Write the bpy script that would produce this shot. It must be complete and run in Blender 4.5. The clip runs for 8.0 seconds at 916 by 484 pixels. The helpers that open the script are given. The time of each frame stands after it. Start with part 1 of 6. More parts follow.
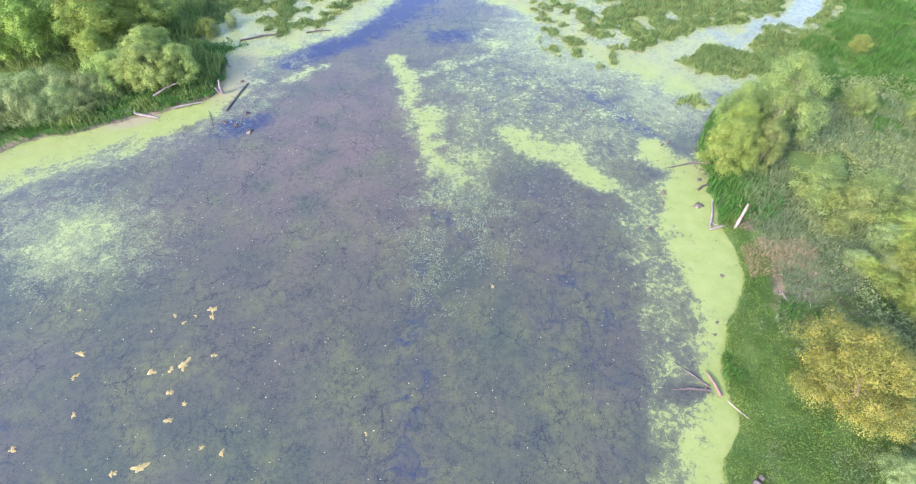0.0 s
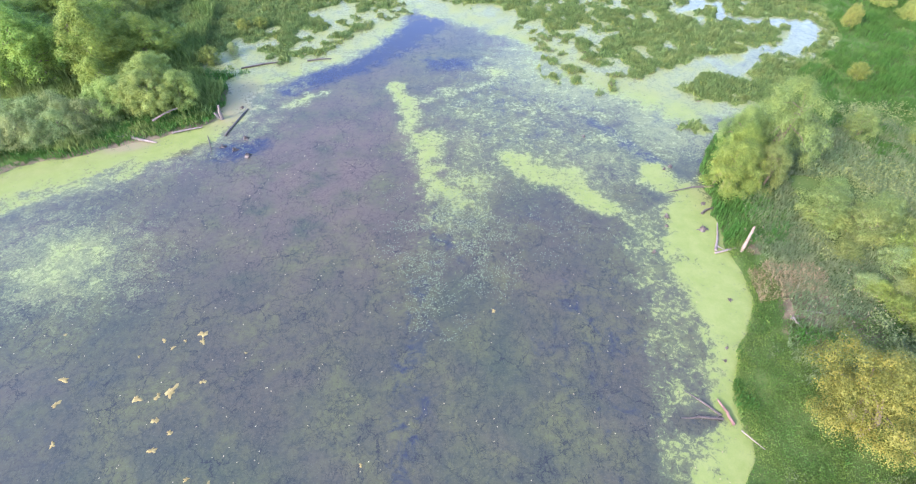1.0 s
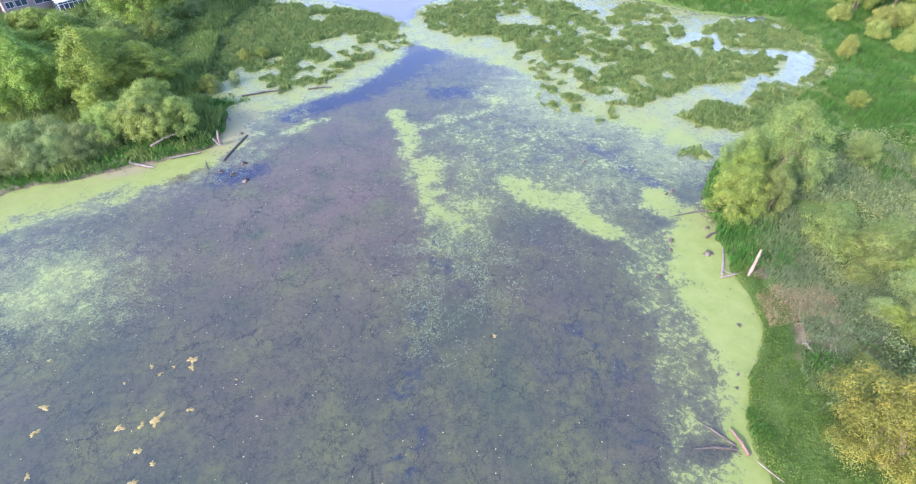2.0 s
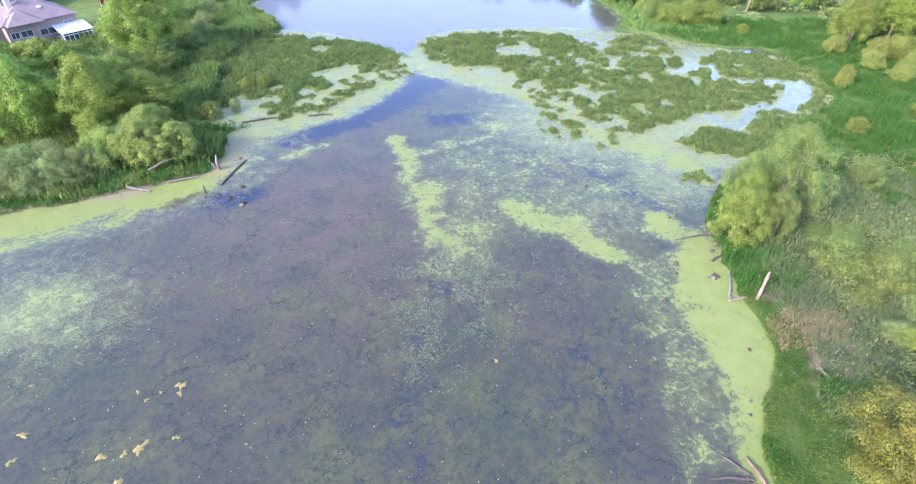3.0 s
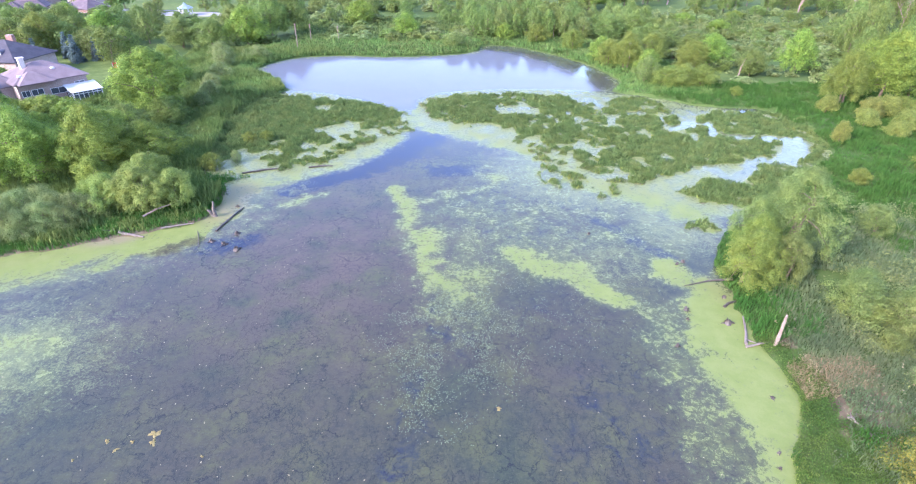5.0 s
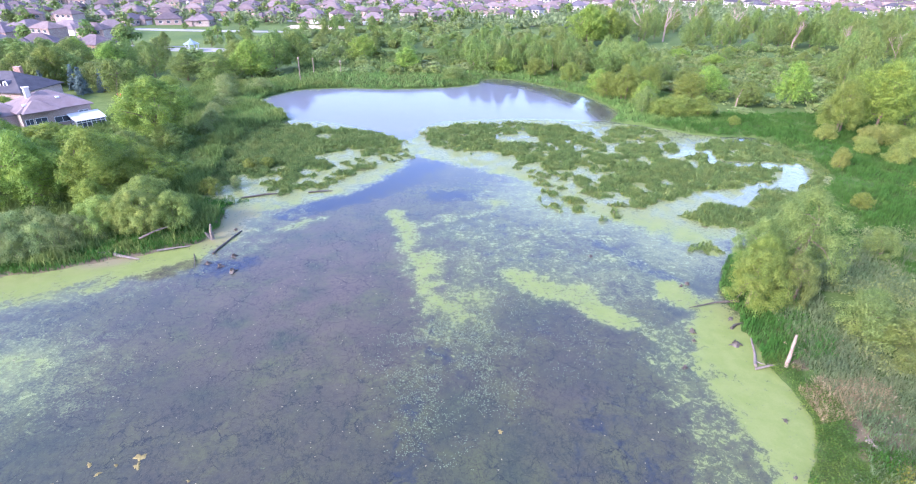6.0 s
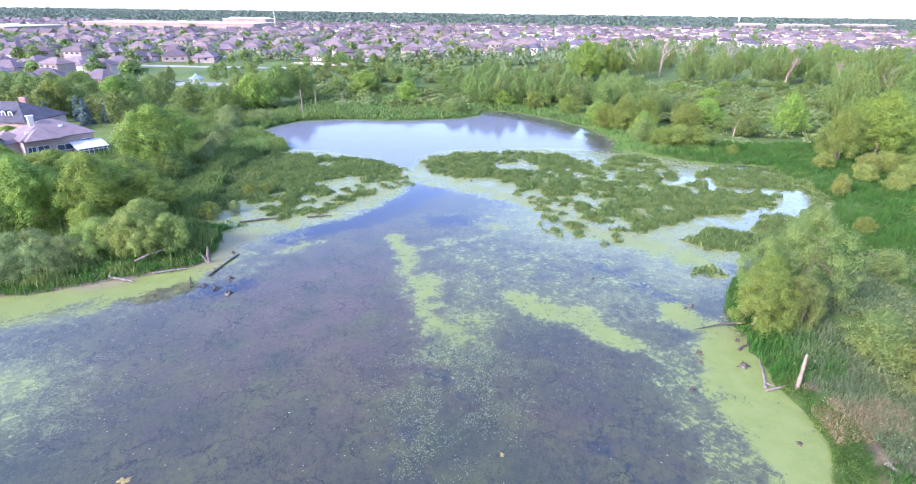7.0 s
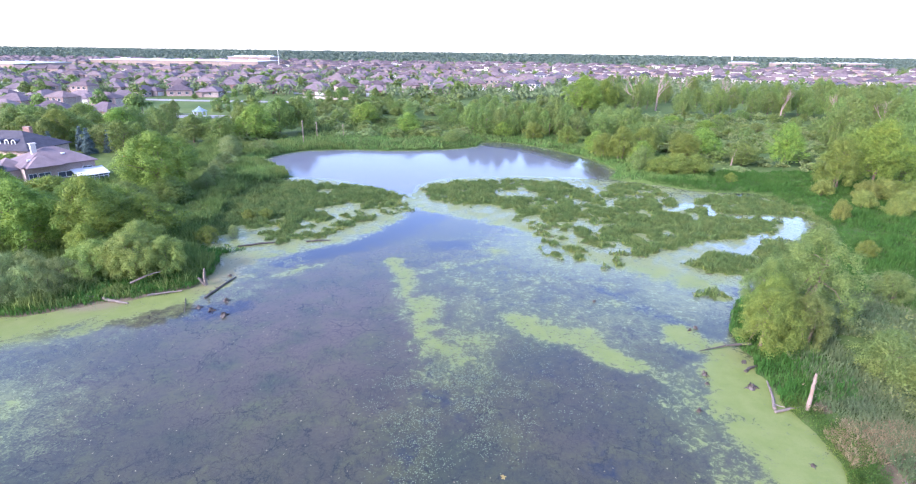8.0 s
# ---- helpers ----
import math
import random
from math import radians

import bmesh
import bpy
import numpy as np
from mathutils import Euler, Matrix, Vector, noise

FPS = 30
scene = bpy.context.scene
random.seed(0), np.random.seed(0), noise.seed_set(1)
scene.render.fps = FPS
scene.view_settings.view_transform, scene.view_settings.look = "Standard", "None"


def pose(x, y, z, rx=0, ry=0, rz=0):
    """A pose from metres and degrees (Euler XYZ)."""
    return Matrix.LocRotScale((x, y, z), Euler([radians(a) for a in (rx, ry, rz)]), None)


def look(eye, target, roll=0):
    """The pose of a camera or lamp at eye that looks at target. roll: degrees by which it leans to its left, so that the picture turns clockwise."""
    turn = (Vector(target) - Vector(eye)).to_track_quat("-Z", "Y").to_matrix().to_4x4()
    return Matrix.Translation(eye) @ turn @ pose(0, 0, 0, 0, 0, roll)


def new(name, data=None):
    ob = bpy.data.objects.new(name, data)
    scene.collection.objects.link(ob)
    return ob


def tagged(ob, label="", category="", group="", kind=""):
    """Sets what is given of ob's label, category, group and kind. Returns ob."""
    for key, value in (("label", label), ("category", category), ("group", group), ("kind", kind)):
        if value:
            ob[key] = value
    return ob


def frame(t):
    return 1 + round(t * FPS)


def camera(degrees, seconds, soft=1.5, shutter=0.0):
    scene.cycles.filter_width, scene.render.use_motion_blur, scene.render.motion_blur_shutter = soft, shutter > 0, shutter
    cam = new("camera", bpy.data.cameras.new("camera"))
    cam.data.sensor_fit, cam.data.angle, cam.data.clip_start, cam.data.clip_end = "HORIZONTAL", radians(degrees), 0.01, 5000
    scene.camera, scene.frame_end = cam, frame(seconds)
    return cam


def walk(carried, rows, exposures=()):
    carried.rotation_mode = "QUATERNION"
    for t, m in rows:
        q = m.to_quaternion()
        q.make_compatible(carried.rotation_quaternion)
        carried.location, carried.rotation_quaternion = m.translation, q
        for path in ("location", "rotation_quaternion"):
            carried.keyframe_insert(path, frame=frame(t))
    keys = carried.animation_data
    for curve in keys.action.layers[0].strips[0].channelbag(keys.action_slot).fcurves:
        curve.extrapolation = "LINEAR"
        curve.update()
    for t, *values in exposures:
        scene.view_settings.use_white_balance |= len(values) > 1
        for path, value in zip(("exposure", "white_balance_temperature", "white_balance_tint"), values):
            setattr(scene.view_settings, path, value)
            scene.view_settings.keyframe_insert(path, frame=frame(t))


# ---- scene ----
cam = camera(80.7, 8.0, soft=1.1)
PATH = [
    (0, (-0.491, -0.762, 44.498), (-0.499, 0.546, 42.985), 0.8),
    (0.5, (-0.452, -0.719, 43.608), (-0.462, 0.636, 42.138), 0.8),
    (1, (-0.439, -0.679, 42.673), (-0.45, 0.722, 41.246), 0.75),
    (1.5, (-0.41, -0.62, 41.780), (-0.422, 0.826, 40.399), 0.75),
    (3, (-0.454, -0.40, 38.990), (-0.468, 1.174, 37.755), 0.77),
    (3.5, (-0.436, -0.342, 38.130), (-0.451, 1.27, 36.945), 0.8),
    (4, (-0.412, -0.296, 37.237), (-0.429, 1.353, 36.106), 0.8),
    (4.5, (-0.391, -0.25, 36.330), (-0.41, 1.435, 35.252), 0.8),
    (6, (-0.288, -0.17, 33.473), (-0.313, 1.612, 32.564), 0.77),
    (6.5, (-0.263, -0.15, 32.516), (-0.289, 1.661, 31.667), 0.75),
    (7, (-0.235, -0.12, 31.575), (-0.263, 1.717, 30.785), 0.75),
    (7.5, (-0.22, -0.11, 30.674), (-0.25, 1.752, 29.945), 0.75),
    (8, (-0.21, -0.11, 29.815), (-0.239, 1.774, 29.144), 0.77),
]
EXPOSURES = [(0, 2.88, 5950, 27), (1, 2.80, 5900, 27), (4, 2.69, 5800, 28.5), (6, 2.62, 5650, 31), (7, 2.53, 5620, 30), (8, 2.34, 5610, 29.5)]
walk(cam, [(t, look(eye, target, roll)) for t, eye, target, roll in PATH], EXPOSURES)

# ---- light: hazy evening sky, low sun from the left and behind ----
SUN_DIR = Vector((-0.66, -0.56, 0.50)).normalized()
SUN_EL = math.asin(SUN_DIR.z)
SUN_ROT = math.atan2(SUN_DIR.x, SUN_DIR.y)
world = bpy.data.worlds.new("sky")
scene.world = world
world.use_nodes = True
wn = world.node_tree.nodes
sky = wn.new("ShaderNodeTexSky")
sky.sky_type = "NISHITA"
sky.sun_disc = False
sky.sun_elevation = SUN_EL
sky.sun_rotation = SUN_ROT
sky.air_density = 1.0
sky.dust_density = 1.3
sky.ozone_density = 1.0
world.node_tree.links.new(sky.outputs[0], wn["Background"].inputs[0])
wn["Background"].inputs[1].default_value = 0.15
sun = new("sun", bpy.data.lights.new("sun", "SUN"))
sun.data.energy = 1.5
sun.data.angle = radians(8)
sun.data.color = (1.0, 0.90, 0.74)
sun.matrix_world = look(SUN_DIR * 200, (0, 0, 0))

rng = np.random.default_rng(11)


# ---- materials ----
class Nodes:
    """Short-hand for building a node material."""

    def __init__(self, name):
        self.mat = bpy.data.materials.new(name)
        self.mat.use_nodes = True
        self.nt = self.mat.node_tree
        self.bsdf = self.nt.nodes["Principled BSDF"]
        self.out = self.nt.nodes["Material Output"]

    def add(self, kind, **inputs):
        n = self.nt.nodes.new("ShaderNode" + kind)
        for k, v in inputs.items():
            self.put(n.inputs[k.replace("_", " ")], v)
        return n

    def put(self, socket, v):
        if hasattr(v, "is_output"):
            self.nt.links.new(v, socket)
        else:
            socket.default_value = v

    def pos(self, scale=(1, 1, 1), local=False):
        tc = self.add("TexCoord") if local else self.add("NewGeometry")
        m = self.add("Mapping", Vector=tc.outputs["Object" if local else "Position"], Scale=scale)
        return m.outputs[0]

    def noise(self, scale, detail=4.0, rough=0.55, vec=None, distort=0.0):
        n = self.add("TexNoise", Scale=scale, Detail=detail, Roughness=rough, Distortion=distort)
        self.put(n.inputs["Vector"], vec if vec is not None else self.pos())
        return n.outputs[0]

    def ramp(self, fac, a, b, smooth=True):
        n = self.add("MapRange", Value=fac)
        n.interpolation_type = "SMOOTHSTEP" if smooth else "LINEAR"
        n.inputs["From Min"].default_value = a
        n.inputs["From Max"].default_value = b
        return n.outputs[0]

    def mix(self, fac, a, b, mode="MIX"):
        n = self.nt.nodes.new("ShaderNodeMix")
        n.data_type = "RGBA"
        n.blend_type = mode
        self.put(n.inputs[0], fac)
        for s, v in ((n.inputs[6], a), (n.inputs[7], b)):
            self.put(s, v if hasattr(v, "is_output") else (*v, 1.0))
        return n.outputs[2]

    def math(self, op, a, b=0.0, c=None):
        n = self.nt.nodes.new("ShaderNodeMath")
        n.operation = op
        self.put(n.inputs[0], a)
        self.put(n.inputs[1], b)
        if c is not None:
            self.put(n.inputs[2], c)
        return n.outputs[0]

    def attr(self, name):
        n = self.nt.nodes.new("ShaderNodeAttribute")
        n.attribute_name = name
        return n.outputs["Fac"]

    def bump(self, height, strength, distance=0.05):
        n = self.add("Bump", Strength=strength, Distance=distance, Height=height)
        self.put(self.bsdf.inputs["Normal"], n.outputs[0])

    def base(self, col, rough=0.8, metal=0.0, spec=0.3):
        self.put(self.bsdf.inputs["Base Color"], col if hasattr(col, "is_output") else (*col, 1.0))
        self.put(self.bsdf.inputs["Roughness"], rough)
        self.put(self.bsdf.inputs["Metallic"], metal)
        self.put(self.bsdf.inputs["Specular IOR Level"], spec)
        return self


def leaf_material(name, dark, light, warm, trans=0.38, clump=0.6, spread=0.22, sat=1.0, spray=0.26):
    """Leaves that differ one by one and plant by plant, with light and shade of sprays painted in."""
    n = Nodes(name)
    geo = n.add("NewGeometry")
    info = n.add("ObjectInfo")
    c = n.mix(geo.outputs["Random Per Island"], dark, light)
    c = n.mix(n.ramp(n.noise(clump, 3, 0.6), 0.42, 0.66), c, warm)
    hsv = n.add("HueSaturation", Color=c, Saturation=sat)
    n.put(hsv.inputs["Hue"], n.math("MULTIPLY_ADD", info.outputs["Random"], 0.03, 0.478))
    # light and dark of leaf clumps, put into the colour as noise
    spray_light = n.math("MULTIPLY_ADD", n.ramp(n.noise(clump * 3.2, 3, 0.65), 0.36, 0.64), spray, 1.0 - spray / 2)
    n.put(hsv.inputs["Value"], n.math("MULTIPLY", spray_light, n.math("MULTIPLY_ADD", info.outputs["Random"], spread, 1.0 - spread / 2)))
    n.base(hsv.outputs[0], 0.62, 0.0, 0.25)
    if trans > 0:
        tr = n.add("BsdfTranslucent", Color=hsv.outputs[0])
        mx = n.add("MixShader", Fac=trans)
        n.put(mx.inputs[1], n.bsdf.outputs[0])
        n.put(mx.inputs[2], tr.outputs[0])
        n.put(n.out.inputs[0], mx.outputs[0])
    return n.mat


def plain(name, a, b, scale, rough=0.8, metal=0.0, spec=0.3, bump=0.2, fine=None, local=True):
    """A surface with variation at two scales and fine relief."""
    n = Nodes(name)
    v = n.pos(local=local)
    c = n.mix(n.ramp(n.noise(scale, 5, 0.6, v), 0.3, 0.7), a, b)
    f = n.noise(fine or scale * 9, 4, 0.7, v)
    c = n.mix(n.math("MULTIPLY", n.ramp(f, 0.35, 0.75), 0.45), c, tuple(x * 0.62 for x in a))
    n.base(c, rough, metal, spec)
    if bump:
        n.bump(f, bump, 0.03)
    return n.mat


M = {}
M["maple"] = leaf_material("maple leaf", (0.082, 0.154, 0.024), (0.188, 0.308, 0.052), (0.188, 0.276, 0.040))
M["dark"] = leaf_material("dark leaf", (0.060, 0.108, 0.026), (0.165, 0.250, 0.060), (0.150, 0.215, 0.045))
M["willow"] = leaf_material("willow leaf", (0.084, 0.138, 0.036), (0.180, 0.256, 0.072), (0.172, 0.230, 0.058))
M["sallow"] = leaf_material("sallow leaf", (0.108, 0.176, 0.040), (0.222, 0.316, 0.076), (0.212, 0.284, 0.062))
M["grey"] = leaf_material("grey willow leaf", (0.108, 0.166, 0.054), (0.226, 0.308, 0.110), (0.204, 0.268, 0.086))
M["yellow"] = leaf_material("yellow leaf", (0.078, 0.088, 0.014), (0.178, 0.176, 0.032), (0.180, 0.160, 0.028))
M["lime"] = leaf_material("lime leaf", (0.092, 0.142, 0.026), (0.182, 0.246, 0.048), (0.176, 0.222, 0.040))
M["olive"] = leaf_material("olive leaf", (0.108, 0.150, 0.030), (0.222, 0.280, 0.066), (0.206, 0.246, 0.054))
# bluish grey of distance haze is mixed into this leaf colour
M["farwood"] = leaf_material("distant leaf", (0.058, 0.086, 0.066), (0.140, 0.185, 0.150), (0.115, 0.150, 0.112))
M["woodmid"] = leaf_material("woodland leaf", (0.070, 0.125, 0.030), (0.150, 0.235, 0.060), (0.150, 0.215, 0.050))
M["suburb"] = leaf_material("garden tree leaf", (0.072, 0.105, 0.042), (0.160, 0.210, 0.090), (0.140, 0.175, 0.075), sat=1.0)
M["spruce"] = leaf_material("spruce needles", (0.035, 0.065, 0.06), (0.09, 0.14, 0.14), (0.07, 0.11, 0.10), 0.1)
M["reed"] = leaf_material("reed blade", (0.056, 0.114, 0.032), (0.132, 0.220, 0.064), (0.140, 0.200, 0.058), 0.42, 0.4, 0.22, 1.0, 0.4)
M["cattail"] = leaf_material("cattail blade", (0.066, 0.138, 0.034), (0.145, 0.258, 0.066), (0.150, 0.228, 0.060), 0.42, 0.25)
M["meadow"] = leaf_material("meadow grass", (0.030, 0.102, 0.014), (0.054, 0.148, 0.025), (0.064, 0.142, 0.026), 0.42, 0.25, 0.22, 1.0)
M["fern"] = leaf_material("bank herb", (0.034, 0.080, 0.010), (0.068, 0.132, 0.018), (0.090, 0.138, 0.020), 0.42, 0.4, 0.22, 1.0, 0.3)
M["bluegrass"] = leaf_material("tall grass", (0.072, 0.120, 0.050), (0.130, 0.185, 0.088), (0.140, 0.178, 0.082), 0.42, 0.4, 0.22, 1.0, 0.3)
M["straw"] = leaf_material("dry grass", (0.15, 0.13, 0.06), (0.30, 0.27, 0.15), (0.22, 0.175, 0.095), 0.2, 0.6)
M["pondweed"] = leaf_material("floating pondweed", (0.060, 0.082, 0.046), (0.150, 0.182, 0.094), (0.115, 0.148, 0.080), 0.0)
M["bark"] = plain("bark", (0.11, 0.085, 0.06), (0.20, 0.16, 0.12), 1.5, 0.9, bump=0.6)
M["deadwood"] = plain("bleached wood", (0.12, 0.10, 0.09), (0.215, 0.18, 0.16), 1.2, 0.85, bump=0.5)
M["palewood"] = plain("pale barkless wood", (0.20, 0.145, 0.12), (0.29, 0.23, 0.195), 0.8, 0.8, bump=0.4)
M["wetwood"] = plain("wet dark wood", (0.040, 0.034, 0.030), (0.085, 0.070, 0.060), 1.5, 0.5, bump=0.5)
M["redwood"] = plain("red-brown rotten wood", (0.11, 0.06, 0.05), (0.17, 0.105, 0.085), 1.5, 0.85, bump=0.5)
M["mud"] = plain("drift mud", (0.10, 0.075, 0.055), (0.22, 0.17, 0.13), 0.8, 0.9, bump=0.5)


def ground_material():
    n = Nodes("ground soil and turf")
    big = n.ramp(n.noise(0.035, 5, 0.6), 0.35, 0.65)
    mid = n.ramp(n.noise(0.4, 5, 0.65), 0.35, 0.7)
    fine = n.noise(5.0, 4, 0.7)
    turf = n.mix(big, (0.045, 0.085, 0.018), (0.085, 0.125, 0.03))
    turf = n.mix(n.math("MULTIPLY", mid, 0.6), turf, (0.045, 0.085, 0.02))
    turf = n.mix(n.math("MULTIPLY", n.ramp(fine, 0.4, 0.75), 0.5), turf, (0.11, 0.125, 0.045))
    mud = n.mix(mid, (0.10, 0.078, 0.052), (0.18, 0.145, 0.09))
    mud = n.mix(n.math("MULTIPLY", n.ramp(fine, 0.45, 0.7), 0.5), mud, (0.09, 0.08, 0.05))
    lawn = n.mix(mid, (0.07, 0.105, 0.024), (0.11, 0.145, 0.04))
    c = n.mix(n.attr("lawn"), turf, lawn)
    c = n.mix(n.ramp(n.math("MULTIPLY_ADD", n.noise(1.2, 4), 0.5, n.attr("mud")), 0.55, 0.85), c, mud)
    n.base(c, 0.95, 0, 0.15)
    n.bump(fine, 0.5, 0.08)
    return n.mat


def water_material():
    n = Nodes("murky pond water with duckweed")
    p = n.pos()
    # submerged weed beds and silt
    a = n.ramp(n.noise(0.055, 5, 0.55), 0.38, 0.64)
    b = n.ramp(n.noise(0.16, 6, 0.6, distort=0.6), 0.40, 0.68)
    f1 = n.noise(1.3, 6, 0.68, distort=0.5)
    f2 = n.noise(6.0, 4, 0.7)
    c = n.mix(a, (0.046, 0.046, 0.034), (0.037, 0.047, 0.030))
    c = n.mix(n.math("MULTIPLY", b, 0.8), c, (0.068, 0.074, 0.032))
    c = n.mix(n.math("MULTIPLY", n.ramp(n.noise(0.11, 3, 0.5, n.pos((1, 1.4, 1))), 0.5, 0.75), 0.5), c, (0.062, 0.054, 0.042))
    c = n.mix(n.math("MULTIPLY", n.ramp(f1, 0.42, 0.66), 0.50), c, (0.022, 0.027, 0.030))
    c = n.mix(n.math("MULTIPLY", n.ramp(f2, 0.50, 0.72), 0.45), c, (0.078, 0.086, 0.058))
    c = n.mix(n.math("MULTIPLY", n.attr("bed"), n.ramp(n.noise(0.25, 5, 0.6), 0.30, 0.62)), c, (0.082, 0.062, 0.050))
    # clear deep water between the beds
    clr = n.ramp(n.math("MULTIPLY_ADD", n.noise(0.45, 6, 0.7, distort=0.8), 0.9, n.attr("clear")), 0.72, 1.0)
    c = n.mix(clr, c, (0.013, 0.019, 0.042))
    # dark branching channels in the weed: wandering lines, cut up by patches
    warp = n.add("TexNoise", Scale=0.8, Detail=5.0, Roughness=0.65)
    n.put(warp.inputs["Vector"], p)
    wv = n.mix(0.9, p, warp.outputs[1], "LINEAR_LIGHT")
    for sc, wid, amt, nz in ((0.30, 0.022, 0.85, 0.21), (0.62, 0.028, 0.8, 0.33), (1.5, 0.05, 0.6, 0.5)):
        vor = n.add("TexVoronoi", Scale=sc)
        vor.feature = "DISTANCE_TO_EDGE"
        n.put(vor.inputs["Vector"], wv)
        edge = n.ramp(vor.outputs[0], wid, 0.0)
        gate = n.ramp(n.noise(nz, 4, 0.6), 0.44, 0.62)
        c = n.mix(n.math("MULTIPLY", n.math("MULTIPLY", edge, gate), amt), c, (0.014, 0.016, 0.022))
    for sc, wid, amt, nz in ((0.22, 0.008, 0.85, 0.15), (0.5, 0.012, 0.8, 0.27), (1.1, 0.02, 0.6, 0.4)):
        line = n.math("ABSOLUTE", n.math("SUBTRACT", n.noise(sc, 6, 0.62, n.pos((1.5, 0.8, 1)), 0.4), 0.5))
        gate = n.ramp(n.noise(nz, 4, 0.6), 0.45, 0.60)
        c = n.mix(n.math("MULTIPLY", n.math("MULTIPLY", n.ramp(line, wid, 0.0), gate), amt), c, (0.014, 0.016, 0.022))
    # far pond: pale blue of the reflected sky, painted into the base colour
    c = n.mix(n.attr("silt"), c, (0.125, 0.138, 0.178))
    # thin algal film
    film = n.math("MULTIPLY_ADD", n.noise(0.7, 8, 0.72, distort=0.7), 1.1, n.attr("film"))
    film = n.math("MULTIPLY_ADD", n.math("SUBTRACT", n.noise(4.5, 5, 0.7, distort=0.5), 0.5), 1.1, film)
    film = n.ramp(film, 0.78, 1.22)
    c = n.mix(n.math("MULTIPLY", film, 0.8), c, (0.15, 0.175, 0.072))
    # floating duckweed: dense mats breaking up into specks at their edges
    s1 = n.noise(0.30, 6, 0.62, distort=0.5)
    s2 = n.noise(1.9, 6, 0.72, distort=0.6)
    s3 = n.noise(8.0, 3, 0.6)
    thin = n.math("MULTIPLY_ADD", n.math("SUBTRACT", s2, 0.5), 0.7, n.math("MULTIPLY_ADD", n.math("SUBTRACT", s1, 0.5), 0.8, n.attr("cover")))
    c = n.mix(n.math("MULTIPLY", n.ramp(thin, 0.16, 0.56), 0.42), c, (0.115, 0.138, 0.062))
    d = n.math("MULTIPLY_ADD", n.math("SUBTRACT", s1, 0.5), 1.1, n.attr("cover"))
    d = n.math("MULTIPLY_ADD", n.math("SUBTRACT", s2, 0.5), 1.8, d)
    d = n.math("MULTIPLY_ADD", n.math("SUBTRACT", s3, 0.5), 0.7, d)
    weed = n.math("MULTIPLY", n.ramp(d, 0.40, 0.74), 0.95)
    g = n.mix(n.ramp(n.noise(0.6, 5, 0.65), 0.3, 0.7), (0.124, 0.160, 0.037), (0.160, 0.190, 0.056))
    g = n.mix(n.math("MULTIPLY", n.ramp(s3, 0.45, 0.75), 0.4), g, (0.104, 0.142, 0.031))
    g = n.mix(n.math("MULTIPLY", n.ramp(n.attr("brown"), 0.2, 0.9), n.ramp(s2, 0.30, 0.5)), g, (0.17, 0.145, 0.085))
    c = n.mix(weed, c, g)
    # true reflection is turned down where the sky is painted
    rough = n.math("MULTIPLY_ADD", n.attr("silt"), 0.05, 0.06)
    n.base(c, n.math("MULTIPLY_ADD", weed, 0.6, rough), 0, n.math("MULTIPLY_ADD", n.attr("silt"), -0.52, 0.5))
    n.bsdf.inputs["IOR"].default_value = 1.33
    rip = n.noise(1.6, 3, 0.5, n.pos((1, 2.2, 1)))
    n.bump(n.math("MULTIPLY_ADD", n.math("MULTIPLY", weed, s3), 0.5, n.math("MULTIPLY", rip, 0.22)), 0.25, 0.05)
    return n.mat


def shingle_material(name, a, b, joined=False):
    n = Nodes(name)
    v = n.pos(local=True)
    wv = n.add("TexWave", Scale=2.2, Distortion=1.5, Detail=2.0)
    wv.bands_direction = "Z"
    n.put(wv.inputs["Vector"], v)
    info = n.add("ObjectInfo")
    c = n.mix(n.ramp(n.noise(0.5, 5, 0.6, v), 0.3, 0.7), a, b)
    c = n.mix(n.math("MULTIPLY", wv.outputs[1], 0.25), c, tuple(x * 0.6 for x in a))
    hsv = n.add("HueSaturation", Color=c)
    pick = n.add("NewGeometry").outputs["Random Per Island"] if joined else info.outputs["Random"]
    n.put(hsv.inputs["Value"], n.math("MULTIPLY_ADD", pick, 0.62, 0.55))
    n.put(hsv.inputs["Hue"], n.math("MULTIPLY_ADD", pick, 0.07, 0.465))
    n.base(hsv.outputs[0], 0.9, 0, 0.2)
    n.bump(wv.outputs[1], 0.3, 0.03)
    return n.mat


def brick_material(name, a, b, mortar):
    n = Nodes(name)
    v = n.pos(local=True)
    mp = n.add("Mapping", Vector=v, Rotation=(radians(90), 0, 0))
    br = n.add("TexBrick", Vector=mp.outputs[0], Color1=(*a, 1), Color2=(*b, 1), Mortar=(*mortar, 1), Scale=4.0)
    c = n.mix(n.math("MULTIPLY", n.ramp(n.noise(0.7, 5, 0.6, v), 0.3, 0.75), 0.35), br.outputs[0], tuple(x * 0.7 for x in a))
    info = n.add("ObjectInfo")
    hsv = n.add("HueSaturation", Color=c)
    n.put(hsv.inputs["Value"], n.math("MULTIPLY_ADD", info.outputs["Random"], 0.3, 0.85))
    n.base(hsv.outputs[0], 0.9, 0, 0.2)
    return n.mat


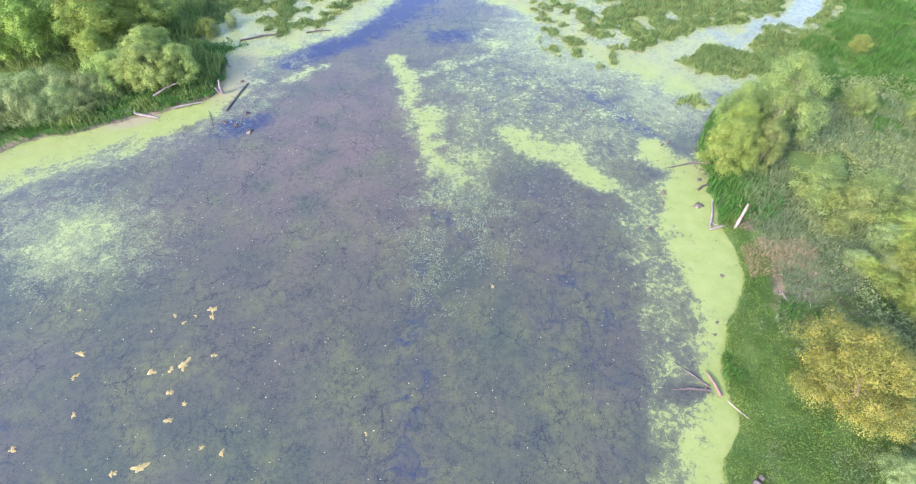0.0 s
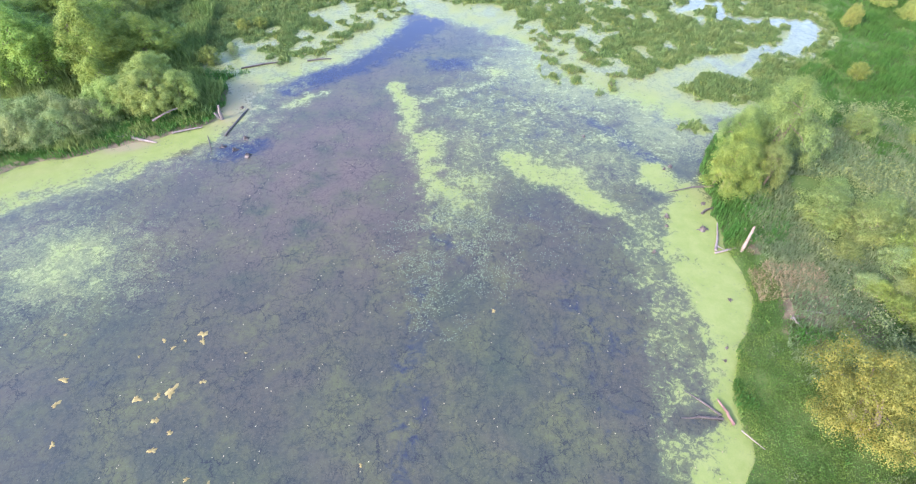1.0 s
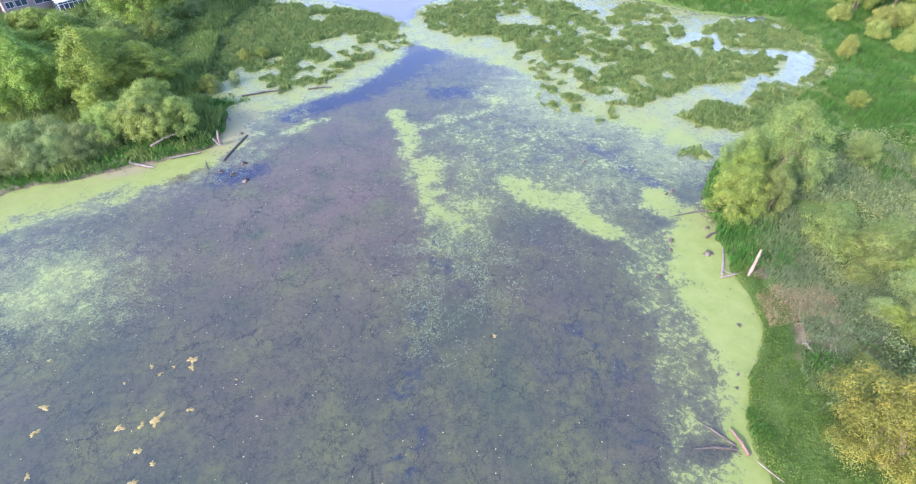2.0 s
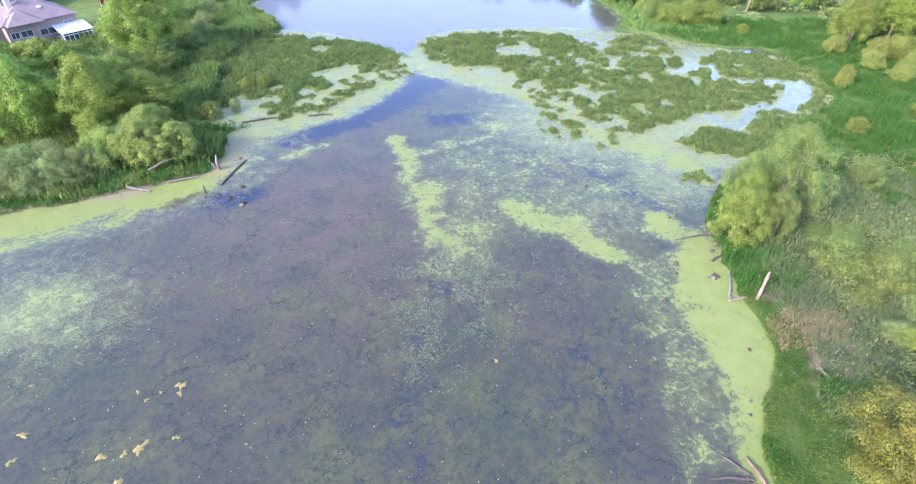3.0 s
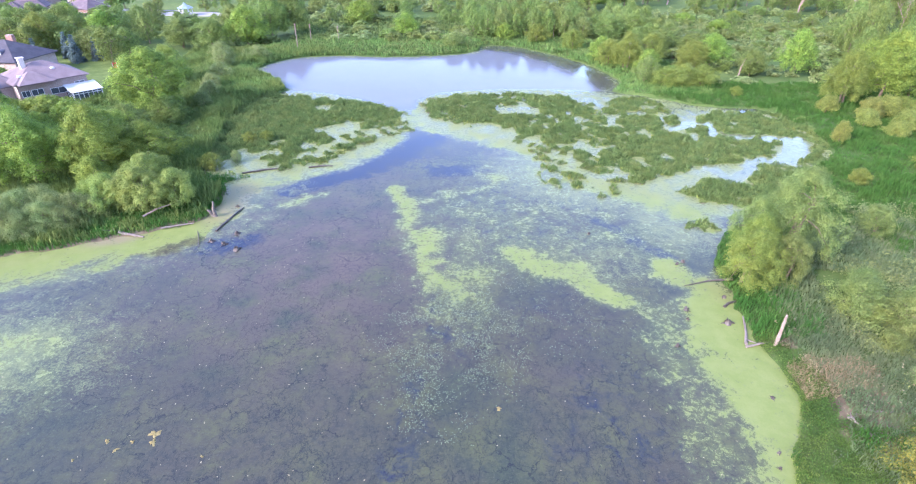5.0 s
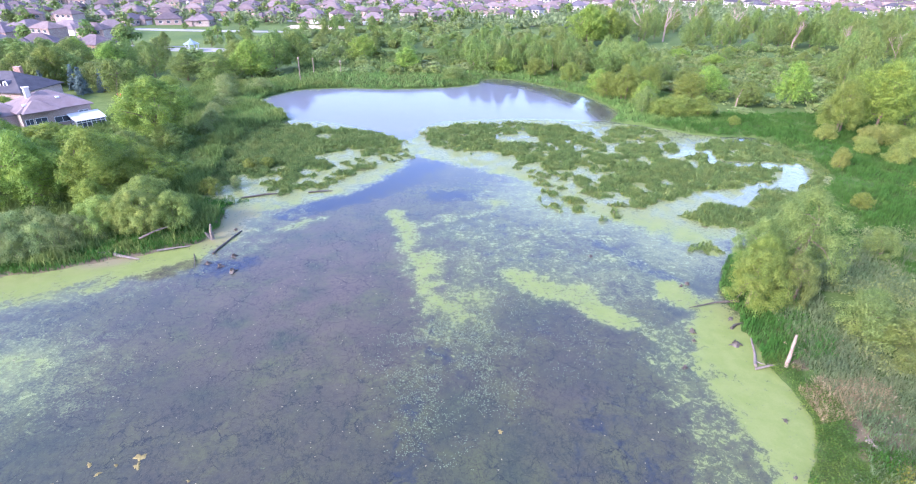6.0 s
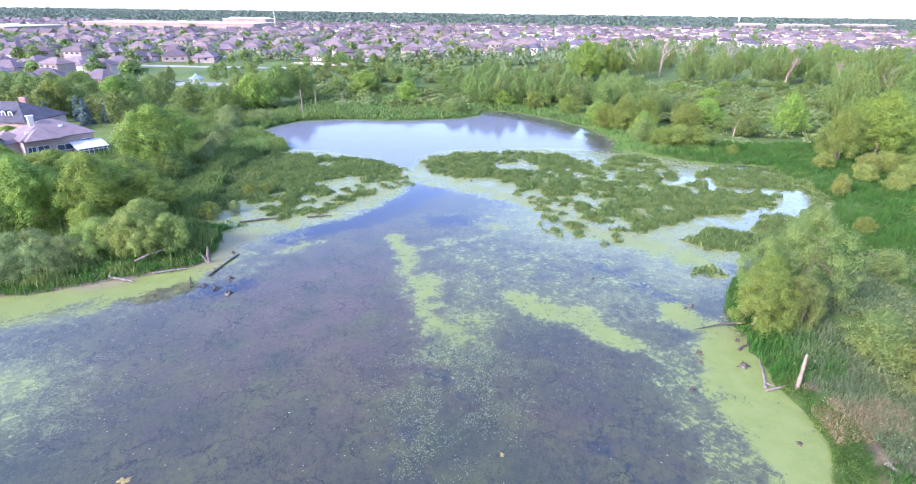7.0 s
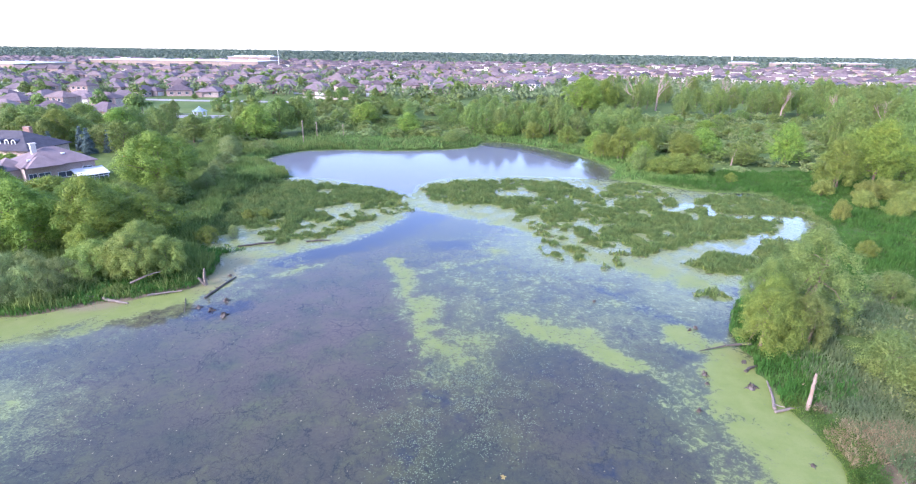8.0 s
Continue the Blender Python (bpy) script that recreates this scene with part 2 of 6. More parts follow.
M["ground"] = ground_material()
M["water"] = water_material()
M["roof_mauve"] = shingle_material("brown shingles", (0.115, 0.090, 0.100), (0.175, 0.138, 0.150))
M["roof_pale"] = shingle_material("pale brown shingles", (0.17, 0.132, 0.138), (0.23, 0.182, 0.19))
M["roof_grey"] = shingle_material("grey shingles", (0.070, 0.066, 0.082), (0.110, 0.102, 0.12))
M["roof_tan"] = shingle_material("tan shingles", (0.125, 0.092, 0.096), (0.18, 0.138, 0.14))
M["roof_mixed"] = shingle_material("mixed far shingles", (0.11, 0.085, 0.092), (0.17, 0.132, 0.138), True)
M["brick_pink"] = brick_material("pink brick", (0.27, 0.185, 0.165), (0.34, 0.25, 0.22), (0.36, 0.32, 0.29))
M["brick_red"] = brick_material("red brick", (0.20, 0.105, 0.09), (0.26, 0.15, 0.125), (0.32, 0.28, 0.25))
M["siding"] = plain("cream siding", (0.42, 0.38, 0.35), (0.52, 0.47, 0.44), 0.6, 0.8)
M["white"] = plain("white paint", (0.52, 0.52, 0.53), (0.60, 0.60, 0.60), 0.7, 0.55, bump=0.1)
M["concrete"] = plain("pale concrete", (0.22, 0.21, 0.205), (0.30, 0.29, 0.28), 0.3, 0.9, local=False)
M["membrane"] = plain("white roof membrane", (0.36, 0.36, 0.37), (0.48, 0.48, 0.48), 0.03, 0.7, bump=0.0, local=False)
M["tanwall"] = plain("tan rendered wall", (0.24, 0.18, 0.155), (0.30, 0.23, 0.20), 0.05, 0.9, local=False)
M["teal"] = plain("teal metal roof", (0.15, 0.20, 0.22), (0.20, 0.26, 0.28), 0.6, 0.5)
M["metal"] = plain("galvanised metal", (0.55, 0.56, 0.57), (0.68, 0.69, 0.70), 1.0, 0.5, 0.6, bump=0.1)
M["redplastic"] = plain("red plastic", (0.55, 0.05, 0.04), (0.62, 0.08, 0.06), 1.0, 0.4)
M["dirt"] = plain("bare building soil", (0.42, 0.33, 0.25), (0.54, 0.44, 0.35), 0.08, 0.95, local=False)
M["algae"] = plain("floating algae clump", (0.155, 0.122, 0.042), (0.235, 0.195, 0.075), 1.2, 0.9, bump=0.6)
M["pool"] = plain("pool water", (0.05, 0.36, 0.55), (0.09, 0.45, 0.65), 0.5, 0.1, bump=0.05)


def glass_material():
    n = Nodes("window glass")
    n.base(n.mix(n.noise(0.6, 2), (0.035, 0.045, 0.06), (0.08, 0.09, 0.11)), 0.06, 0, 0.6)
    return n.mat


M["glass"] = glass_material()


# ---- mesh helpers ----
def np_mesh(name, verts, faces, mat, smooth=False):
    """A mesh from arrays; all faces have the same number of corners."""
    verts = np.asarray(verts, dtype=np.float32)
    faces = np.asarray(faces, dtype=np.int32)
    me = bpy.data.meshes.new(name)
    k = faces.shape[1]
    me.vertices.add(len(verts))
    me.vertices.foreach_set("co", verts.ravel())
    me.loops.add(faces.size)
    me.loops.foreach_set("vertex_index", faces.ravel())
    me.polygons.add(len(faces))
    me.polygons.foreach_set("loop_start", np.arange(0, faces.size, k, dtype=np.int32))
    if smooth:
        me.polygons.foreach_set("use_smooth", np.ones(len(faces), dtype=bool))
    me.update(calc_edges=True)
    me.materials.append(M[mat])
    return me


def mesh_part(name, me, parent, label=""):
    ob = new(name, me)
    ob.parent = parent
    if label:
        tagged(ob, label)
    return ob


def part(name, bm, mat, parent, label=""):
    me = bpy.data.meshes.new(name)
    bmesh.ops.recalc_face_normals(bm, faces=bm.faces)
    bm.to_mesh(me)
    bm.free()
    me.materials.append(M[mat])
    return mesh_part(name, me, parent, label)


def thing(name, label, category, m, group="", kind=""):
    ob = new(name)
    ob.matrix_world = m
    return tagged(ob, label, category, group, kind)


def box(bm, x0, x1, y0, y1, z0, z1, bevel=0.0):
    r = bmesh.ops.create_cube(bm, size=1.0)
    vs = r["verts"]
    for v in vs:
        v.co = Vector(((x0 + x1) / 2 + v.co.x * (x1 - x0), (y0 + y1) / 2 + v.co.y * (y1 - y0), (z0 + z1) / 2 + v.co.z * (z1 - z0)))
    if bevel:
        es = list({e for v in vs for e in v.link_edges})
        bmesh.ops.bevel(bm, geom=es, offset=bevel, segments=1, affect="EDGES")


def tube_arrays(points, radii, sides=7, wob=0.0):
    """A tapered tube along points, closed at both ends, as vertices and quads."""
    pts = [Vector(p) for p in points]
    V, F = [], []
    for i, p in enumerate(pts):
        d = (pts[min(i + 1, len(pts) - 1)] - pts[max(i - 1, 0)]).normalized()
        a = d.orthogonal().normalized()
        b = d.cross(a)
        for k in range(sides):
            t = 2 * math.pi * k / sides
            r = radii[i] * (1 + wob * (rng.random() - 0.5))
            V.append(p + (a * math.cos(t) + b * math.sin(t)) * r)
    for i in range(len(pts) - 1):
        for k in range(sides):
            j = (k + 1) % sides
            F.append((i * sides + k, i * sides + j, (i + 1) * sides + j, (i + 1) * sides + k))
    n = len(V)
    V += [pts[0], pts[-1]]
    last = (len(pts) - 1) * sides
    for k in range(0, sides):
        j = (k + 1) % sides
        F.append((n, j, k, k))
        F.append((n + 1, last + k, last + j, last + j))
    return V, F


def tubes_bm(specs, grown=False):
    """Several tubes joined in one bmesh; each spec is (points, radii, sides); grown limbs root in the stem before them."""
    bm = bmesh.new()
    for pts, rad, sides in specs:
        V, F = tube_arrays(pts, rad, sides, 0.25)
        old = list(bm.verts) if grown else []
        vs = [bm.verts.new(v) for v in V]
        if old:
            near = min(old, key=lambda v: (v.co - vs[-2].co).length)
            bm.verts.remove(vs[-2])
            vs[-2] = near
        for f in F:
            ids = list(dict.fromkeys(f))
            bm.faces.new([vs[i] for i in ids])
    return bm


# ---- the plan: shores as smooth closed curves ----
def chaikin(pts, times=2):
    p = np.array(pts, dtype=float)
    for _ in range(times):
        q = np.roll(p, -1, axis=0)
        p = np.stack((p * 0.75 + q * 0.25, p * 0.25 + q * 0.75), axis=1).reshape(-1, 2)
    return p


def signed(P, poly):
    """Distance of the points to a closed outline, positive inside."""
    a, b = poly, np.roll(poly, -1, axis=0)
    best = np.full(len(P), 1e9)
    inside = np.zeros(len(P), dtype=bool)
    for (ax, ay), (bx, by) in zip(a, b):
        dx, dy = bx - ax, by - ay
        t = np.clip(((P[:, 0] - ax) * dx + (P[:, 1] - ay) * dy) / (dx * dx + dy * dy + 1e-9), 0, 1)
        best = np.minimum(best, np.hypot(P[:, 0] - ax - t * dx, P[:, 1] - ay - t * dy))
        cross = ((ay > P[:, 1]) != (by > P[:, 1])) & (P[:, 0] < (bx - ax) * (P[:, 1] - ay) / (by - ay + 1e-12) + ax)
        inside ^= cross
    return np.where(inside, best, -best)


def hash_noise(P, scale, seed=0):
    """Smooth value noise on the plan, 0 to 1."""
    x, y = P[:, 0] * scale + seed * 17.3, P[:, 1] * scale - seed * 9.1
    i, j = np.floor(x), np.floor(y)
    u, v = x - i, y - j
    u, v = u * u * (3 - 2 * u), v * v * (3 - 2 * v)

    def h(a, b):
        s = np.sin(a * 127.1 + b * 311.7 + seed * 74.7) * 43758.5453
        return s - np.floor(s)

    return (h(i, j) * (1 - u) + h(i + 1, j) * u) * (1 - v) + (h(i, j + 1) * (1 - u) + h(i + 1, j + 1) * u) * v


def fbm(P, scale, seed=0, octaves=4):
    s, a, tot = 0.0, 1.0, 0.0
    for o in range(octaves):
        s = s + a * hash_noise(P, scale * 2 ** o, seed + o)
        tot += a
        a *= 0.5
    return s / tot


def step(x, a, b):
    t = np.clip((x - a) / (b - a), 0, 1)
    return t * t * (3 - 2 * t)


RIGHT_SHORE = [(10, -60), (15, -20), (18, 4), (19.8, 11), (21.5, 15.5), (23.6, 18.5), (23.2, 21), (24.2, 25), (25.3, 27.5), (27.6, 30.4),
               (29.1, 33), (29.3, 36.5), (28.6, 40.5), (29.3, 45.5), (29.6, 49), (29.4, 52), (31, 57), (34, 61.5), (38, 65.5), (39.5, 69)]
MARSH_SHORE = [(37.3, 70.6), (32.8, 72.1), (31.6, 75.5), (31, 80), (28.5, 77.5), (25.6, 76.6), (24.2, 80), (20, 80.2), (20, 88), (14, 93.8),
               (8, 97), (3, 102.5), (-1.5, 104.6), (-5, 108), (-9.6, 108), (-12.3, 107), (-14, 102.5), (-17.8, 98), (-19.8, 91), (-22, 85.5), (-28, 81.5), (-33.5, 79)]
LEFT_SHORE = [(-37.5, 76), (-36, 71), (-35, 66.5), (-35.8, 63.6), (-38.6, 61.6), (-42, 59.2), (-46, 58.2), (-50, 55.2), (-55, 54.2), (-58.5, 51),
              (-64, 46), (-78, 39), (-100, 30), (-115, -60)]
NEAR_POND = chaikin(RIGHT_SHORE + MARSH_SHORE + LEFT_SHORE, 1)
FAR_POND = chaikin([(-58.5, 145.6), (-55.4, 157), (-50.6, 164), (-37, 167.6), (-29, 166.4), (-18, 167.4), (-6, 170.5), (2.5, 175.5), (4.7, 186), (10, 187.5),
                    (19.3, 182.3), (27.6, 172), (34.6, 160.7), (39, 147), (38.5, 138.4), (33.5, 131), (27.9, 128.5), (21.4, 131.5), (10, 130.5), (0, 127),
                    (-7, 124.5), (-9.6, 121), (-9.8, 114), (-8, 106), (-14, 106), (-13.5, 111), (-18, 115), (-24, 119.5), (-33, 126), (-41, 125), (-44.5, 131.8), (-49.4, 139)], 1)
MARSH_LEFT = chaikin([(-42, 74), (-30, 76), (-17, 84), (-12, 100), (-10, 110), (-20, 120), (-34, 128), (-46, 128), (-50, 110), (-46, 92)], 1)
MARSH_RIGHT = chaikin([(-12, 104), (0, 98), (12, 88), (17, 76), (28, 72), (40, 66), (50, 76), (58, 84), (66, 91), (70, 101), (67, 122), (55, 120), (44, 129), (32, 133), (10, 134), (-12, 128)], 1)
# reed beds: how densely they stand, and their outline
REED_BEDS = [
    (0.92, [(-41.1, 84.2), (-41.1, 88.6), (-38.2, 92.4), (-31.4, 90.7), (-28.4, 95.9), (-29.4, 102.3), (-23.4, 104.3), (-19.3, 108.1), (-17.7, 114.0), (-21.0, 119.3), (-31.9, 121.3), (-40.5, 123.6), (-52, 130), (-60, 110), (-50, 88)]),
    (0.52, [(-39.2, 77.2), (-35.2, 80.3), (-29.0, 82.3), (-23.4, 83.3), (-20.6, 89.1), (-17.4, 95.5), (-12.4, 99.8), (-10.2, 106.8), (-13.9, 114.2), (-18.5, 120.3), (-26.4, 119.9), (-38.7, 93.9)]),
    (0.70, [(-11.0, 125.3), (-5.6, 126.6), (4.0, 128.6), (13.8, 129.2), (21.8, 127.3), (26.5, 122.9), (29.2, 116.7), (27.9, 107.0), (22.2, 98.4), (17.1, 93.7), (14.4, 98.0), (8.0, 102.5), (3.5, 107.5), (-1.2, 103.8), (-8.8, 112.5), (-11.2, 118.6)]),
    (0.8, [(29.2, 123.1), (38.5, 128.3), (43.4, 126.2), (46.1, 117.6), (40.3, 115.3), (33.1, 116.9)]),
    (0.74, [(32.2, 112.8), (45.1, 114.7), (46.0, 109.8), (41.1, 106.0), (37.9, 99.2), (31.0, 105.4)]),
    (0.82, [(28.5, 101.9), (33.7, 100.0), (41.8, 104.3), (45.3, 101.2), (53.1, 98.4), (56.6, 94.2), (51.6, 92.5), (46.7, 87.0), (41.6, 88.0), (32.9, 82.7), (28.4, 77.0), (26.1, 76.9), (26.7, 81.3), (24.4, 83.5), (23.5, 88.5), (26.0, 95.6)]),
    (0.92, [(32.0, 74.1), (36.9, 80.6), (41.2, 81.9), (42.3, 77.6), (46.5, 78.8), (52, 80), (52, 74), (45.9, 72.7), (39.4, 70.6), (35.4, 71.3)]),
    (0.75, [(31.1, 66.2), (33.5, 65.4), (33.8, 63.3), (31.1, 63.7)]),
    (0.8, [(49.8, 113.8), (55.7, 116.1), (62.9, 112.6), (61.9, 104), (57.2, 104.1), (50.3, 105.4)]),
    (0.95, [(44.6, 81.0), (48.6, 84.4), (54, 86), (60, 86), (56, 78), (45.1, 77.0)]),
    (0.47, [(6.9, 104.2), (14.4, 98.0), (21.9, 91.1), (24.8, 81.2), (24.2, 74.7), (20.9, 71.7), (17.9, 74.5), (13.7, 76.3), (10.2, 87.9)]),
    (0.64, [(21, 97), (27, 107), (29, 119), (35, 116), (34, 100), (27, 88)]),
    (0.70, [(40, 96), (47, 112), (57, 119), (68, 123), (70, 104), (66, 92), (56, 85), (48, 84)]),
]
# open pools in the reeds, and channels as (x, y, half width); the last three channels are clear of weed
POOLS = [[(-29.8, 103.0), (-23.9, 105.5), (-20.3, 102.8), (-22.1, 97.1), (-26.5, 96.9)], [(-40.4, 85.5), (-39.4, 89.5), (-34.6, 84.5), (-33.8, 80.4), (-39.3, 78.8)],
         [(-37.1, 93.9), (-35.5, 95.5), (-33.2, 94.1), (-34.8, 91.7)], [(-35.0, 115.1), (-31.3, 118.7), (-28.3, 116.3), (-31.1, 112.1)],
         [(5.0, 117.4), (10.4, 120.1), (17.1, 116.0), (15.8, 111.4), (7.3, 111.8)], [(30.3, 115.7), (32.3, 114.2), (30.4, 107.4), (28.8, 107.8)], [(21.2, 112.2), (23.6, 113.5), (23.5, 109.7), (21.1, 108.8)],
         [(29.2, 90.5), (31.2, 90.0), (31.0, 87.2), (29.6, 86.8)]]
CLEAR_POOLS = [[(58.5, 102), (66.0, 101.8), (64.4, 95), (61.8, 91.6), (57.7, 87.6), (53.6, 88.0), (57.5, 93.5), (60, 98)]]
CHANNELS = [[(34, 120.6, 0.5), (46, 118.6, 1.3), (54, 117.4, 1.0)], [(41.0, 105.2, 0.7), (45.6, 108.5, 1.5), (48.6, 108.6, 1.6), (48.2, 103.2, 1.1), (51.4, 102.3, 1.2), (55.4, 101.1, 1.3), (60, 100.2, 1.8)],
            [(54.3, 88.9, 1.3), (51.2, 89.6, 1.0), (48.4, 86.0, 1.0), (45.6, 82.8, 0.9), (42.7, 80.2, 0.9), (41.2, 84.6, 1.1), (40.6, 86.6, 0.6)], [(58.9, 117.1, 1.0), (65.1, 120.4, 1.5)]]


class Field:
    """Values laid down once on a grid and read between its points."""

    def __init__(self, make, x0=-180, y0=-80, nx=420, ny=360, cell=1.0):
        self.x0, self.y0, self.nx, self.ny, self.cell = x0, y0, nx, ny, cell
        X, Y = np.meshgrid(np.arange(nx) * cell + x0, np.arange(ny) * cell + y0)
        P = np.stack((X.ravel(), Y.ravel()), axis=1).astype(float)
        self.g = make(P).reshape(ny, nx)

    def __call__(self, P):
        u = np.clip((P[:, 0] - self.x0) / self.cell, 0, self.nx - 1.001)
        v = np.clip((P[:, 1] - self.y0) / self.cell, 0, self.ny - 1.001)
        i, j = u.astype(int), v.astype(int)
        u, v, g = u - i, v - j, self.g
        return (g[j, i] * (1 - u) + g[j, i + 1] * u) * (1 - v) + (g[j + 1, i] * (1 - u) + g[j + 1, i + 1] * u) * v


def nearest(*polys):
    return lambda P: np.maximum.reduce([signed(P, q) for q in polys])


def strip(P, pts, soft=0.5):
    """A soft band along points (x, y, half width)."""
    out = np.zeros(len(P))
    for (x0, y0, r0), (x1, y1, r1) in zip(pts, pts[1:]):
        dx, dy = x1 - x0, y1 - y0
        t = np.clip(((P[:, 0] - x0) * dx + (P[:, 1] - y0) * dy) / (dx * dx + dy * dy), 0, 1)
        d = np.hypot(P[:, 0] - x0 - t * dx, P[:, 1] - y0 - t * dy) / (r0 + (r1 - r0) * t)
        out = np.maximum(out, 1 - step(d, 1 - soft, 1 + soft))
    return out


def patch(P, pts, soft=1.0):
    """A soft-edged area with a smooth outline: 1 inside, 0 outside."""
    return step(signed(P, chaikin(pts, 1)), -soft, soft)


def open_water(P):
    """Pools and channels among the reeds."""
    return np.maximum.reduce([patch(P, q, 0.8) for q in POOLS + CLEAR_POOLS] + [strip(P, q, 0.6) for q in CHANNELS])


def clear_water(P):
    return np.maximum.reduce([patch(P, q, 0.8) for q in CLEAR_POOLS] + [strip(P, q, 0.6) for q in CHANNELS[1:]])


def reed_density(P):
    P = P + np.column_stack([3.0 * (fbm(P, 0.22, k, 3) - 0.5) + 2.4 * (fbm(P, 0.8, k + 3, 2) - 0.5) for k in (151, 161)])
    thick = np.maximum.reduce([k * patch(P, q, 1.3) for k, q in REED_BEDS])
    return thick * (1 - open_water(P))


POND_FIELD = Field(nearest(NEAR_POND, FAR_POND))
FAR_FIELD = Field(nearest(FAR_POND))
MARSH_FIELD = Field(nearest(MARSH_LEFT, MARSH_RIGHT))
REED_FIELD = Field(reed_density, -66, 58, 280, 160, 0.5)


def wet(P):
    """How far inside open water each point of the plan lies."""
    return POND_FIELD(P) + (fbm(P, 0.35, 3, 3) - 0.5) * 1.6


def marsh(P):
    return MARSH_FIELD(P)


def tussock(P):
    """Above zero where reeds stand: in closed beds, or in tufts where the bed is thin."""
    return 0.42 * fbm(P, 0.40, 23, 2) + 0.58 * fbm(P, 0.72, 29, 2) - 0.76 + 0.52 * REED_FIELD(P)


def height(P):
    w = wet(P)
    m = step(marsh(P), -2, 2)
    land = 0.12 + 0.55 * step(-w, 0, 6) + 0.35 * (fbm(P, 0.12, 5, 4) - 0.5) * step(-w, 0, 4)
    land = land + 0.6 * step(np.hypot(P[:, 0], P[:, 1] - 60), 90, 260)
    swamp = np.clip(1.1 * tussock(P) - 0.02, -0.3, 0.14)
    z = land * (1 - m) + swamp * m
    z = np.where(w > -1.2, z * np.clip(-w / 1.2, 0, 1) + 0.01, z)
    pond = np.maximum(-0.05 - 0.9 * step(w, 0, 5), np.where(REED_FIELD(P) > 0.1, swamp, -9))
    return np.where(w > 0, pond, z)


def spaced(parts):
    out = []
    for a, b, s in parts:
        out += list(np.arange(a, b, s))
    return np.array(out + [parts[-1][1]])


def build_ground():
    xs = spaced([(-4600, -1000, 400), (-1000, -200, 80), (-200, -100, 5), (-100, -60, 1.6), (-60, 75, 0.8), (75, 120, 2), (120, 220, 5), (220, 1000, 80), (1000, 4600, 400)])
    ys = spaced([(-3000, -300, 300), (-300, -60, 40), (-60, 0, 4), (0, 135, 0.8), (135, 200, 1.5), (200, 300, 5), (300, 1000, 50), (1000, 4700, 370)])
    X, Y = np.meshgrid(xs, ys)
    P = np.stack((X.ravel(), Y.ravel()), axis=1)
    z = height(P)
    nx, ny = len(xs), len(ys)
    i = np.arange(nx * ny).reshape(ny, nx)
    F = np.stack((i[:-1, :-1], i[:-1, 1:], i[1:, 1:], i[1:, :-1]), axis=-1).reshape(-1, 4)
    me = np_mesh("ground", np.column_stack((P, z)), F, "ground", True)
    w = wet(P)
    mud = np.where(w > -1.2, 0.32, 0.0) + np.where((w > -1.6) & (P[:, 0] < -30) & (P[:, 1] < 80), 0.35, 0.0) + 0.12 * step(marsh(P), -1, 2)
    for x, y, r in ((34.5, 32, 4.2), (33, 29.5, 3.4), (31.5, 41, 2.0), (-36, 69, 3.5), (-45, 59, 3.0), (27, 8, 2.5), (38, 30, 3)):
        mud = np.maximum(mud, 0.8 * step(r - np.hypot(P[:, 0] - x, P[:, 1] - y), 0, 1.5))
    lawn = 0.4 * step(P[:, 1], 285, 310) * (1 - step(P[:, 1], 900, 1400))
    lawn = np.maximum(lawn, step(30 - np.hypot((P[:, 0] + 125) / 2, P[:, 1] - 243), 0, 8))
    lawn = np.maximum(lawn, step(-P[:, 0], 84, 96) * step(P[:, 1], 95, 110) * (1 - step(P[:, 1], 150, 165)))
    for name, data in (("mud", mud), ("lawn", lawn)):
        me.attributes.new(name, "FLOAT", "POINT").data.foreach_set("value", data.astype(np.float32))
    tagged(new("ground", me), "green turf and mud banks round a marshy pond", "ground", kind="structure")


def blob(P, x, y, a, b, turn=0.0, soft=0.5):
    """A soft oval on the plan: 1 inside, 0 outside."""
    c, s = math.cos(radians(turn)), math.sin(radians(turn))
    u, v = (P[:, 0] - x) * c + (P[:, 1] - y) * s, -(P[:, 0] - x) * s + (P[:, 1] - y) * c
    return 1 - step(np.hypot(u / a, v / b), 1 - soft, 1 + soft)


